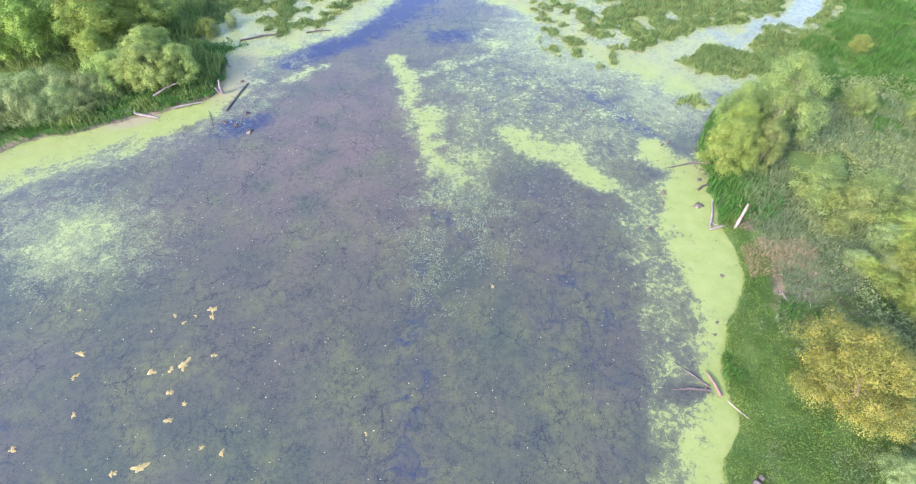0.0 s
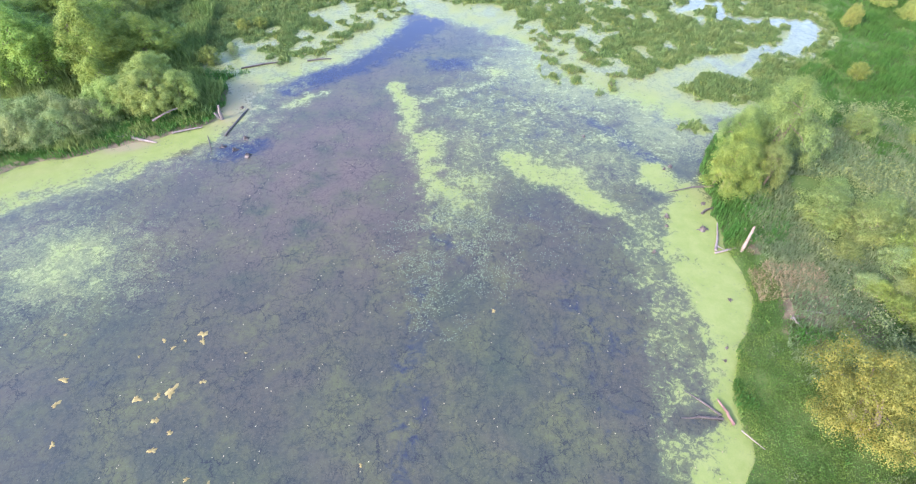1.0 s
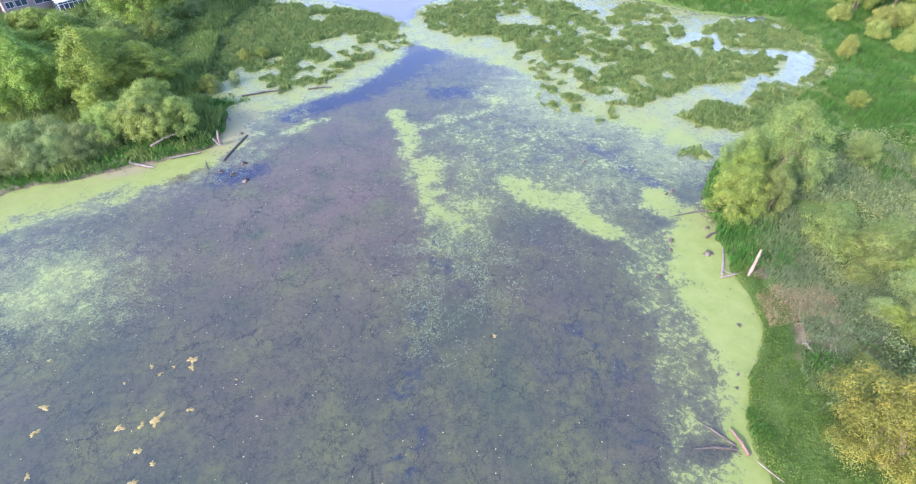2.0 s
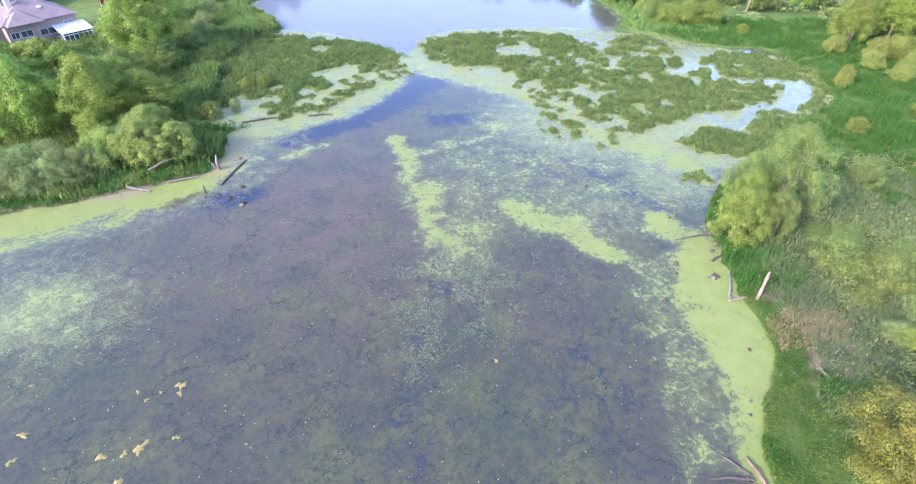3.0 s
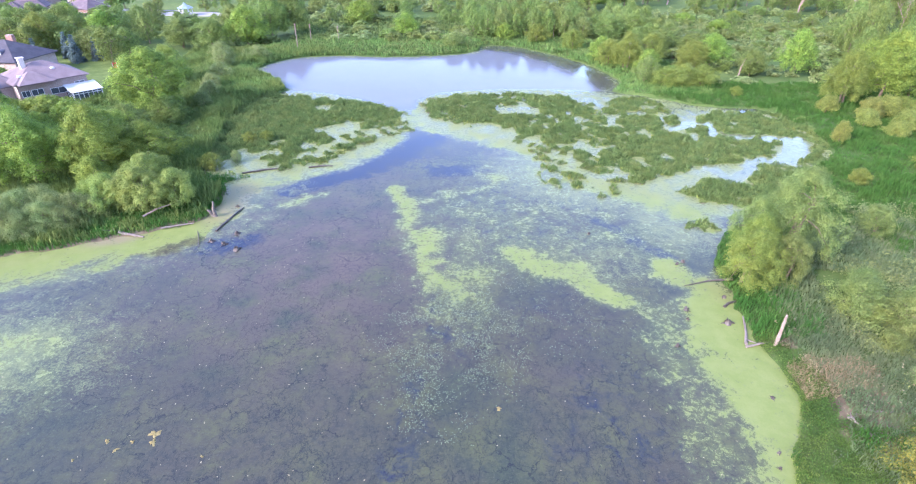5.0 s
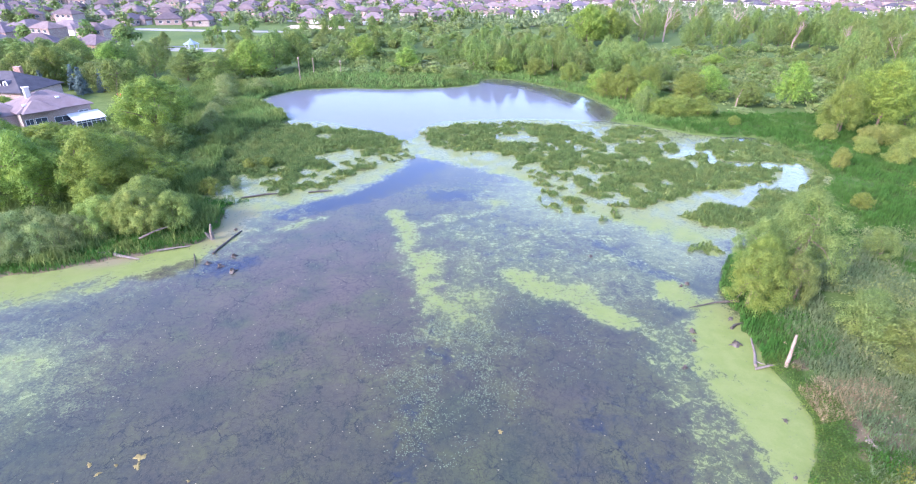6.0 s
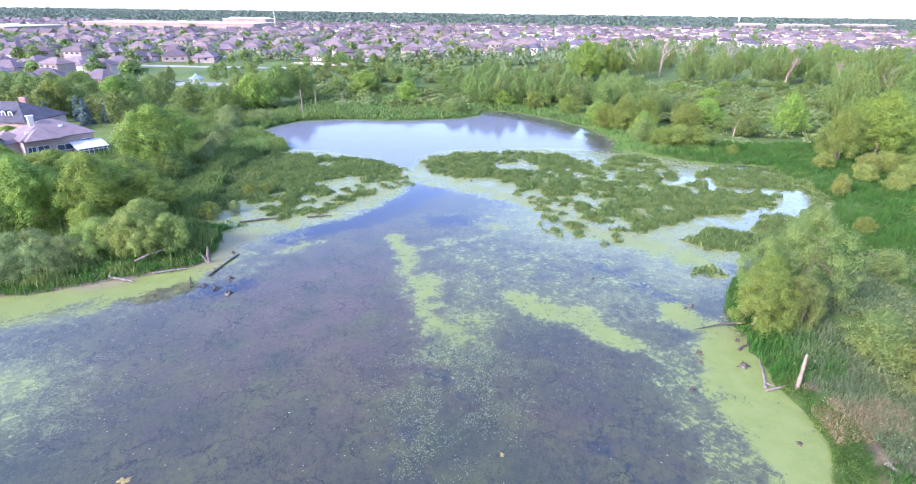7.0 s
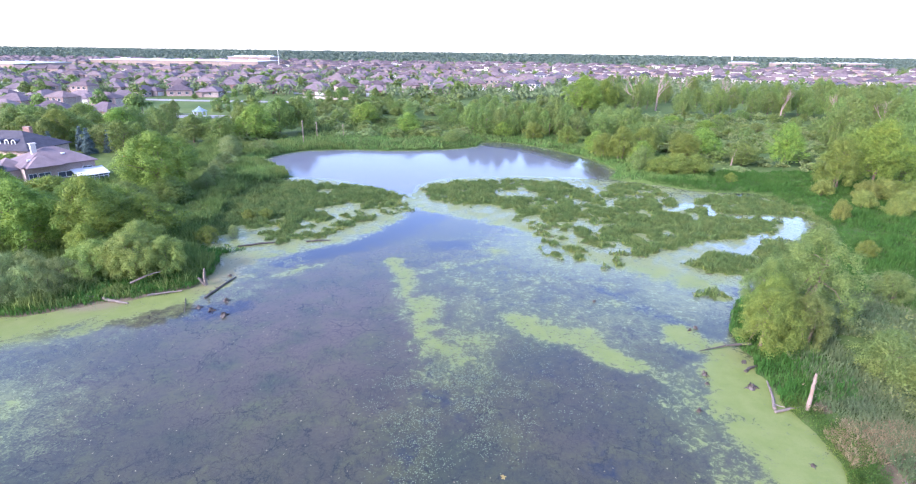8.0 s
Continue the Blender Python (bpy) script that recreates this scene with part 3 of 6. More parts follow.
def build_water():
    xs = spaced([(-116, -66, 2.5), (-66, 76, 0.6), (76, 80, 2)])
    ys = spaced([(-60, 0, 3), (0, 140, 0.6), (140, 192, 1.5)])
    X, Y = np.meshgrid(xs, ys)
    P = np.stack((X.ravel(), Y.ravel()), axis=1)
    nx, ny = len(xs), len(ys)
    i = np.arange(nx * ny).reshape(ny, nx)
    F = np.stack((i[:-1, :-1], i[:-1, 1:], i[1:, 1:], i[1:, :-1]), axis=-1).reshape(-1, 4)
    me = np_mesh("water", np.column_stack((P, np.zeros(len(P)))), F, "water", True)
    cover = np.zeros(len(P))
    plan = P
    wander = np.column_stack([1.6 * (fbm(P, 0.16, k, 3) - 0.5) + 2.2 * (fbm(P, 0.6, k + 5, 3) - 0.5) for k in (131, 141)])
    P = P + wander * 1.5
    for c in (
        # mat along the right shore
        patch(P, [(26, 52), (23.4, 48), (22.9, 44.0), (22.4, 39.5), (22.1, 35.3), (22.4, 32.3), (23.0, 30.1), (22.7, 27.4), (21.5, 24.8), (20.6, 22.4), (20.0, 20.2), (18.7, 17.1), (16.6, 12.9), (13, 0), (9, -30),
                  (20, -30), (22, 10), (26, 20), (27, 27), (31, 32), (31, 50), (29, 54)], 2.6) * 0.90,
        patch(P, [(20.5, 55), (22.5, 50), (27, 50), (28, 54), (25, 56.5)], 1.6) * 0.78,
        strip(P, [(16, 12, 2), (18.5, 20, 2), (20, 30, 2.4), (20.3, 38, 3.2), (20, 46, 3)], 0.9) * 0.42,
        # mat along the left shore
        strip(P, [(-90, 31, 5), (-66, 43, 4.2), (-59, 48, 4.0), (-52, 52, 3.8), (-46, 56, 3.8), (-40, 58.6, 3.0), (-35.5, 61.5, 3.0), (-33, 64.5, 2.6)], 0.65) * 0.86,
        strip(P, [(-55, 44, 1.5), (-46, 50, 1.6), (-41.5, 53, 1.0)], 0.9) * 0.55,
        # tongue in the middle
        strip(P, [(-12.6, 75.6, 0.7), (-10.5, 73.3, 1.2), (-8.9, 69.8, 1.9), (-8.5, 66.0, 1.3), (-7.9, 62.9, 1.2), (-5.6, 60.2, 2.5), (-4.8, 56.9, 2.0), (-4.7, 52.8, 1.8), (-3.2, 50.3, 2.0), (-1.6, 48.2, 2.4), (-0.4, 46.6, 1.5)], 0.85) * 0.70,
        blob(P, 0.6, 52.5, 3.4, 4.4, 10, 0.7) * 0.48,
        # slanting band
        patch(P, [(3.5, 58.9), (7.7, 59.1), (11.6, 55.4), (14.3, 54.6), (17.6, 50.6), (19.3, 47.6), (17.9, 46.2), (15.2, 45.4), (13.2, 47.9), (10.3, 50.6), (6.7, 52.4), (4.5, 55.3)], 1.7) * 0.71,
        # bright water meadow at the marsh foot
        strip(P, [(-8, 106, 2.2), (-3, 104, 3.4), (3, 99, 3.6), (9, 93.5, 3.0), (15, 89, 3.4), (18, 83, 4.0), (20, 77.5, 4.0), (27, 73.5, 4.0), (32, 68, 3.6), (33, 63, 2)], 0.95) * 0.72,
        strip(P, [(-14, 101, 1.5), (-19, 94, 1.8), (-22, 84.5, 2.0), (-28, 79.5, 2.6), (-33, 75.5, 3.0), (-33.5, 70, 2.8)], 0.95) * 0.66,
        strip(P, [(-27, 67.2, 0.9), (-23.5, 70.5, 1.3), (-20.5, 73.5, 0.8)], 0.9) * 0.58,
        strip(P, [(-9, 70, 0.8), (-2, 73, 1.2), (3, 75.5, 1.2), (5, 80, 1.4)], 0.95) * 0.52,
        blob(P, 4, 80, 3.6, 4.2, 0, 0.8) * 0.52,
        # broken cover between the tongue and the marsh
        blob(P, 6, 63, 14, 13, -15, 0.6) * 0.38,
        blob(P, 15, 64, 12, 14, 20, 0.6) * 0.36,
        blob(P, 13, 82, 9, 11, 0, 0.7) * 0.42,
        blob(P, 25, 62, 6, 9, 20, 0.7) * 0.36,
        blob(P, -0.5, 46.5, 7.0, 6.5, 0, 0.8) * 0.34,
        blob(P, -2.5, 39, 5, 6, 0, 0.8) * 0.22,
        # scum raft near the left shore
        blob(P, -42.6, 36.8, 4.6, 6.0, -20, 0.8) * 0.52,
        blob(P, -47, 38.5, 6, 4, 0, 0.8) * 0.28,
        blob(P, -36.5, 33.5, 1.5, 1.5, 0, 0.9) * 0.42,
        blob(P, -34.2, 71.5, 4.5, 7.5, 10, 0.7) * 0.74,
        # marsh pools
        step(marsh(P), -3, 1) * 0.60,
    ):
        cover = np.maximum(cover, c)
    P = plan
    far = step(P[:, 1], 108, 121)
    rim = step(4.5 - FAR_FIELD(P), 0, 4) * 0.40
    cover = cover * (1 - far * (1 - step(marsh(P), -1, 1.5))) 
    cover = np.maximum(cover, np.where(far > 0.5, rim, 0))
    cover = cover * (1 - 0.8 * clear_water(P))
    # fallen-branch gap by the right shore
    cover = cover * (1 - 0.9 * strip(P, [(18.6, 20.6, 0.9), (20.2, 20.6, 0.7), (22, 20.9, 0.15)], 0.6))
    clear = np.maximum.reduce([
        strip(P, [(-27, 73, 2.5), (-18, 82, 5), (-12, 92, 8), (-8, 97, 5)], 0.8) * 0.52,
        strip(P, [(-4.5, 36, 2.0), (-5, 24, 3.0), (-4.4, 16, 3.4), (-3.5, 4, 3.0)], 0.98) * 0.35,
        blob(P, -1.5, 43, 7, 10, 0, 0.9) * 0.33,
        blob(P, 9, 46, 8, 6, -20, 0.9) * 0.28,
        blob(P, 30, 68, 5, 5, 0, 0.8) * 0.5,
        blob(P, -29.8, 57.5, 5.0, 2.6, 25, 0.9) * 0.56,
        strip(P, [(18, 66, 1.2), (22, 60, 1.8), (25.5, 56, 1.2)], 0.8) * 0.5,
        blob(P, -2, 82, 7, 3.0, 0, 0.9) * 0.52,
        blob(P, 12, 28, 9, 20, 0, 0.9) * 0.30,
        blob(P, -36, 18, 15, 14, 0, 0.9) * 0.24,
        blob(P, 9, 70, 16, 18, 0, 0.6) * 0.34,
        strip(P, [(18.6, 20.6, 0.9), (20.2, 20.6, 0.6)], 0.9) * 0.25,
    ])
    film = np.maximum.reduce([
        blob(P, -43, 38, 13, 9, -20, 0.8) * 0.42, blob(P, -42.6, 36.6, 5.5, 7, -20, 0.9) * 0.52,
        blob(P, 8, 68, 20, 20, 0, 0.6) * 0.32, blob(P, 17, 57, 10, 9, 0, 0.8) * 0.38,
        blob(P, 17, 80, 18, 14, -30, 0.7) * 0.52,
        blob(P, 29, 66, 9, 10, 0, 0.7) * 0.5,
        strip(P, [(-60, 44, 5), (-40, 54, 5), (-30, 63, 5), (-28, 75, 5)], 0.7) * 0.34,
        step(marsh(P), -3, 1) * 0.55,
    ]) * (1 - step(P[:, 1], 108, 120))
    brown = np.maximum.reduce([blob(P, -34.5, 69.5, 5, 8, 0, 0.6) * 0.7, step(marsh(P), -1, 2) * 0.4, blob(P, 29.5, 51, 3, 7, 0, 0.6) * 0.4, strip(P, [(-59, 49.5, 1.3), (-43, 57.5, 1.3)], 0.7) * 0.35, blob(P, -45, 58, 4, 1.6, 20, 0.7) * 0.8])
    # the last one lays out the painted sky reflection on the far pond
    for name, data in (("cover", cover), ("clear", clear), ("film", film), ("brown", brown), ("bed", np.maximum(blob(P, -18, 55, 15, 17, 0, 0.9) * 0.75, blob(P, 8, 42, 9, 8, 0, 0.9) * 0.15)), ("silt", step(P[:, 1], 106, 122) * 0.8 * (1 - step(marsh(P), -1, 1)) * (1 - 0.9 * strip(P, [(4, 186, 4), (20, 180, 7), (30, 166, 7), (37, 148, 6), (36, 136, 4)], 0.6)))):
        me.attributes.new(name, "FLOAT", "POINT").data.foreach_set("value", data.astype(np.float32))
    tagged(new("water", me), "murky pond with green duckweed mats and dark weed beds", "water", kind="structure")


build_ground()
build_water()


# ---- vegetation ----
def unit(n):
    v = rng.normal(size=(n, 3))
    return v / np.linalg.norm(v, axis=1, keepdims=True)


def leaf_cards(C, N, length, width):
    """Rhombic leaves at C with normals N; each leaf is one quad with its own turn and a slight fold."""
    n = len(C)
    a = np.cross(N, unit(n))
    a /= np.linalg.norm(a, axis=1, keepdims=True) + 1e-9
    b = np.cross(N, a)
    s = rng.uniform(0.65, 1.3, (n, 1))
    L, Wd = a * length * s / 2, b * width * s / 2
    fold = N * (length * 0.12) * s
    V = np.stack((C - L, C + Wd - fold, C + L, C - Wd - fold), axis=1).reshape(-1, 3)
    return V, np.arange(4 * n).reshape(n, 4)


def crown_arrays(w, h, low, lumps, leaves, leaf, aspect=0.55, lump=0.30, droop=0.0, up=0.35, wob=1.0):
    """A crown of leaf clumps round many limb ends inside an uneven envelope; returns leaves and limb ends."""
    ends, C, N = [], [], []
    ph = rng.uniform(0, 6.28, 3)
    for k in range(lumps):
        # clumps spread evenly from the skirt to the top of an egg-shaped envelope
        t = (k + rng.uniform(0.2, 0.8)) / lumps
        az = k * 2.39996 + rng.uniform(-0.5, 0.5)
        wide = (math.sin(math.pi * min(1, 0.16 + 0.84 * t)) ** 0.7) * (1.05 - 0.18 * t)
        wobble = 1 + wob * (0.22 * math.sin(2 * az + ph[0] + 2 * t) + 0.16 * math.sin(3 * az + ph[1] - 3 * t) + 0.10 * math.sin(9 * t + ph[2]))
        r = rng.uniform(0.50, 0.94) * wobble * wide
        c = np.array([math.cos(az) * w / 2 * r, math.sin(az) * w / 2 * r, low + (h - low) * (0.10 + 0.80 * t)])
        ends.append(c)
        rad = w * lump * rng.uniform(0.5, 1.3) / 2 * 1.25
        m = int(leaves / lumps * rng.uniform(0.7, 1.3) * (rad / (w * lump * 0.62)) ** 1.5) + 6
        u = unit(m)
        u[:, 2] = np.where(u[:, 2] < -0.35, -u[:, 2], u[:, 2])
        rr = rad * rng.uniform(0.35, 1.08, (m, 1)) ** 0.6 * np.where(rng.random((m, 1)) < 0.09, rng.uniform(1.0, 1.6, (m, 1)), 1.0)
        p = c + u * rr * np.array([1.0, 1.0, 1.05])
        p[:, 2] -= droop * rng.random(m) * rad
        keep = p[:, 2] > 0.1
        nn = u * 1.4 + unit(m) * 0.6 + np.array([0, 0, up])
        C.append(p[keep])
        N.append(nn[keep])
    m = leaves // 6
    u = unit(m)
    rr = rng.uniform(0.15, 0.62, (m, 1))
    p = u * rr * np.array([w / 2, w / 2, (h - low) / 2]) + np.array([0, 0, low + (h - low) * 0.48])
    keep = p[:, 2] > 0.1
    C.append(p[keep])
    N.append((u + unit(m) * 0.7 + np.array([0, 0, up]))[keep])
    C, N = np.concatenate(C), np.concatenate(N)
    C[:, 2] *= h / max(np.percentile(C[:, 2], 99.7), 0.1)
    N /= np.linalg.norm(N, axis=1, keepdims=True)
    V, F = leaf_cards(C, N, leaf, leaf * aspect)
    return V, F, ends


def tree_kind(name, label, category, w, h, low, lumps, leaves, leaf, mat, group, bark="bark", trunk=None, stems=1, aspect=0.55, lump=0.30, droop=0.0, wob=1.0):
    """A tree or shrub with a tapered trunk, limbs and a crown of small leaves; stands at the world's origin until copied."""
    V, F, ends = crown_arrays(w, h, low, lumps, leaves, leaf, aspect, lump, droop, 0.10, wob)
    ob = thing(name, label, category, Matrix.Identity(4), group)
    r = trunk or h * 0.022
    specs = []
    pick = ends[:: max(1, len(ends) // 8)]
    for s in range(stems):
        bx, by = (rng.uniform(-0.06, 0.06) * w for _ in range(2)) if stems > 1 else (0, 0)
        tx, ty = (rng.uniform(-0.15, 0.15) * w for _ in range(2))
        top = Vector((tx, ty, h * 0.72))
        mid = Vector((bx * 1.5 + tx * 0.3, by * 1.5 + ty * 0.3, h * 0.34))
        specs.append(([(bx, by, -0.3), (bx * 1.1, by * 1.1, 0.4), tuple(mid), tuple(top)], [r * 1.5, r * 1.05, r * 0.75, r * 0.18], 7))
        for e in pick[s::stems]:
            t = rng.uniform(0.3, 0.9)
            a = mid.lerp(top, t) if rng.random() < 0.6 else Vector((bx, by, 0.4)).lerp(mid, 0.5 + t / 2)
            e = Vector(e)
            m = a.lerp(e, 0.5) + Vector((0, 0, 0.06 * h))
            specs.append(([tuple(a), tuple(m), tuple(e)], [r * 0.5, r * 0.32, r * 0.09], 5))
    part("trunk", tubes_bm(specs, True), bark, ob)
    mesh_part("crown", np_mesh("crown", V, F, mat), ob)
    return ob


def spruce_kind(name, label, w, h, tiers, group):
    ob = thing(name, label, "tree", Matrix.Identity(4), group)
    C, N = [], []
    for k in range(tiers):
        t = k / (tiers - 1)
        z = h * (0.08 + 0.90 * t)
        R = w / 2 * (1 - t) ** 0.85 + 0.06
        for b in range(int(7 + 9 * (1 - t))):
            az = rng.uniform(0, 6.283)
            m = int(6 + 16 * (1 - t))
            s = rng.uniform(0.1, 1, m) ** 0.7
            rr = R * s * rng.uniform(0.8, 1.1)
            p = np.column_stack((np.cos(az) * rr, np.sin(az) * rr, z - 0.28 * rr + 0.05 * h * rng.normal(size=m) * 0.25))
            p[:, :2] += rng.normal(size=(m, 2)) * 0.10 * w * 0.5
            C.append(p)
            q = unit(m) * 0.6
            q[:, 2] += 0.7
            q[:, 0] += np.cos(az) * 0.5
            q[:, 1] += np.sin(az) * 0.5
            N.append(q)
    C, N = np.concatenate(C), np.concatenate(N)
    N /= np.linalg.norm(N, axis=1, keepdims=True)
    V, F = leaf_cards(C, N, 0.5, 0.2)
    part("trunk", tubes_bm([([(0, 0, -0.2), (0, 0, h * 0.5), (0, 0, h * 0.97)], [0.16, 0.1, 0.02], 6)]), "bark", ob)
    mesh_part("crown", np_mesh("crown", V, F, "spruce"), ob)
    return ob


def z_at(x, y):
    return float(height(np.array([[x, y]], dtype=float))[0])


USED = set()
PARTS = {}


TURNS = {}


def next_kind(kinds):
    """The kinds of a list in turn."""
    i = TURNS.get(kinds[0].name + str(len(kinds)), 0)
    TURNS[kinds[0].name + str(len(kinds))] = i + 1
    return kinds[i % len(kinds)]


def clone(ob, m):
    """A copy of a thing with its parts, sharing the meshes, like copy_thing() but with the parts looked up once."""
    if ob.name not in PARTS:
        PARTS[ob.name] = list(ob.children_recursive)
    made = {}
    for o in (ob, *PARTS[ob.name]):
        made[o] = o.copy()
        scene.collection.objects.link(made[o])
        if o.parent:
            made[o].parent = made[o.parent]
    made[ob].matrix_basis = m
    return made[ob]


def plant(ob, x, y, w=1.0, h=1.0, turn=None, sink=0.05, label=""):
    """Places a kind at (x, y), scaled; the first planting moves the kind itself, later ones are copies."""
    turn = rng.uniform(0, 360) if turn is None else turn
    m = pose(x, y, z_at(x, y) - sink, 0, 0, turn)
    if ob.name in USED:
        c = clone(ob, m)
    else:
        USED.add(ob.name)
        c = ob
        c.matrix_world = m
    c.scale = (w, w, h)
    if label:
        tagged(c, label)
    return c


# kinds, each about 10 m wide and 10 m high, or 4 x 4 m for shrubs; plant() scales them
G_POND = "trees round the pond"
G_FAR = "trees of the neighbourhood"
maple = [tree_kind("maple_tree", "broad leafy maple with bright green crown on grass", "tree", 10, 10, 0.6, 130, 28000, 0.215, "maple", G_POND, lump=0.16) for _ in range(2)]
tall = [tree_kind("cottonwood_tree", "tall rounded cottonwood with sunlit green crown", "tree", 10, 10, 0.9, 150, 32000, 0.20, "maple", G_POND, lump=0.14)]
darktree = [tree_kind("ash_tree", "dark green leafy ash in a dense stand", "tree", 10, 10, 0.3, 70, 8000, 0.36, "dark", G_POND, lump=0.22) for _ in range(3)]
midtree = [tree_kind("poplar_tree", "light green poplar in a dense stand", "tree", 10, 10, 0.3, 70, 8000, 0.36, "maple", G_POND, lump=0.22) for _ in range(3)]
lowtree = [tree_kind("crab_apple", "low spreading green tree beside a garden", "tree", 10, 6.4, 0.2, 90, 9000, 0.36, "maple", G_POND, lump=0.18) for _ in range(2)]
willow = [tree_kind("willow_tree", "pale green willow leaning over the bank", "tree", 10, 10, 0.4, 120, 32000, 0.195, "willow", G_POND, aspect=0.36, droop=0.35, stems=3, lump=0.155) for _ in range(2)]
limetree = [tree_kind("lime_tree", "yellow-green leafy tree lit by the sun", "tree", 10, 10, 0.3, 110, 31000, 0.185, "lime", G_POND, stems=2, lump=0.165) for _ in range(2)]
goldtree = [tree_kind("golden_tree", "golden yellow leafy tree on the bank", "tree", 10, 10, 0.3, 120, 40000, 0.15, "yellow", G_POND, stems=3, lump=0.16, wob=0.8)]
shrub = [tree_kind("willow_shrub", "rounded pale green willow shrub on the bank", "shrub", 4, 2.9, 0.05, 60, 10000, 0.125, "willow", "shrubs on the banks", stems=4, trunk=0.05, aspect=0.38, lump=0.22) for _ in range(3)]
greyshrub = [tree_kind("grey_willow_shrub", "grey-green feathery willow shrub by the shore", "shrub", 4, 2.9, 0.05, 60, 10000, 0.125, "grey", "shrubs on the banks", stems=4, trunk=0.05, aspect=0.3, lump=0.22) for _ in range(3)]
limeshrub = [tree_kind("dogwood_shrub", "yellow-green dogwood shrub in tall grass", "shrub", 4, 2.9, 0.05, 56, 9500, 0.125, "lime", "shrubs on the banks", stems=4, trunk=0.05, aspect=0.45, lump=0.22) for _ in range(2)]
goldshrub = [tree_kind("buckthorn_shrub", "olive tan-green shrub on the slope", "shrub", 4, 2.9, 0.05, 50, 8200, 0.15, "olive", "shrubs on the banks", stems=4, trunk=0.05, lump=0.24)]
thicket = [tree_kind("willow_thicket", "broad pale green willow thicket at the shore", "shrub", 10, 6.4, 0.1, 150, 32000, 0.20, "sallow", "shrubs on the banks", stems=5, trunk=0.10, aspect=0.4, lump=0.13) for _ in range(2)]
spruce = [spruce_kind("blue_spruce", "blue-green spruce beside the houses", 4, 8, 20, "spruces by the houses")]
farwood = [tree_kind(nm, lb, "tree", 10, 10, 0.3, 48, 3600, 0.45, k, "trees of the woods", lump=0.22) for nm, lb, k in (
    ("woodland_ash", "dark green ash in a dense wood", "dark"), ("woodland_poplar", "light green poplar in a dense wood", "woodmid"), ("woodland_ash", "dark green ash in a dense wood", "dark"),
    ("woodland_poplar", "light green poplar in a dense wood", "woodmid"), ("woodland_ash", "dark green ash in a dense wood", "dark"), ("woodland_willow", "pale green willow in a dense wood", "willow"))]
farbush = [tree_kind("fen_shrub", "rounded green shrub in the distant fen", "shrub", 4, 2.9, 0.05, 22, 1000, 0.42, k, "shrubs in the fen", stems=3, trunk=0.05, lump=0.26) for k in ("willow", "grey", "dark")]
fartree = [tree_kind("street_tree", "small green street tree among houses", "tree", 8, 9, 1.5, 12, 420, 1.25, k, G_FAR, lump=0.42) for k in ("woodmid", "dark", "woodmid")]

KIND_SIZE = {k.name: (4.0, 2.9) for k in shrub + greyshrub + limeshrub + goldshrub + farbush} | {k.name: (10.0, 6.4) for k in thicket + lowtree}

# individual trees: kinds, x, y, width, height
LEFT_TREES = [
    (maple, -63.5, 71.5, 11.5, 11.5), (maple, -56.2, 75.5, 12.0, 11.2), (maple, -51, 80, 11, 7.6), (maple, -60, 83, 12, 8.5), (maple, -72, 80, 12, 9.5),
    (tall, -63.2, 106.5, 16.5, 13.2), (darktree, -61, 92, 9, 6.5), (darktree, -58, 101, 8, 5.5), (limetree, -71, 129, 8.5, 9.5), (lowtree, -82, 101.5, 12, 5.0),
    (lowtree, -88.5, 100.5, 10, 4.6), (lowtree, -76, 99, 9, 4.8), (lowtree, -84, 86, 10, 4.8), (maple, -78, 88, 9, 6.5),
    (limetree, -122.4, 160.7, 11, 11), (midtree, -112, 173, 13, 10.5), (darktree, -128, 178, 11, 11), (darktree, -143, 178, 15, 10), (limetree, -155, 172, 10, 9),
    (darktree, -88, 172, 12, 8.4), (darktree, -78, 170, 12, 8.6), (midtree, -69.7, 177, 13, 12), (darktree, -66, 190, 13, 13), (darktree, -60, 196, 12, 13), (darktree, -76, 185, 12, 11),
    (midtree, -41, 219, 11, 9), (midtree, -134, 190, 12, 10),
]
LEFT_TREES += [(lowtree, -105.5, 121, 9, 5.6), (lowtree, -112, 123, 9, 5.4), (lowtree, -118, 122, 8, 5)]
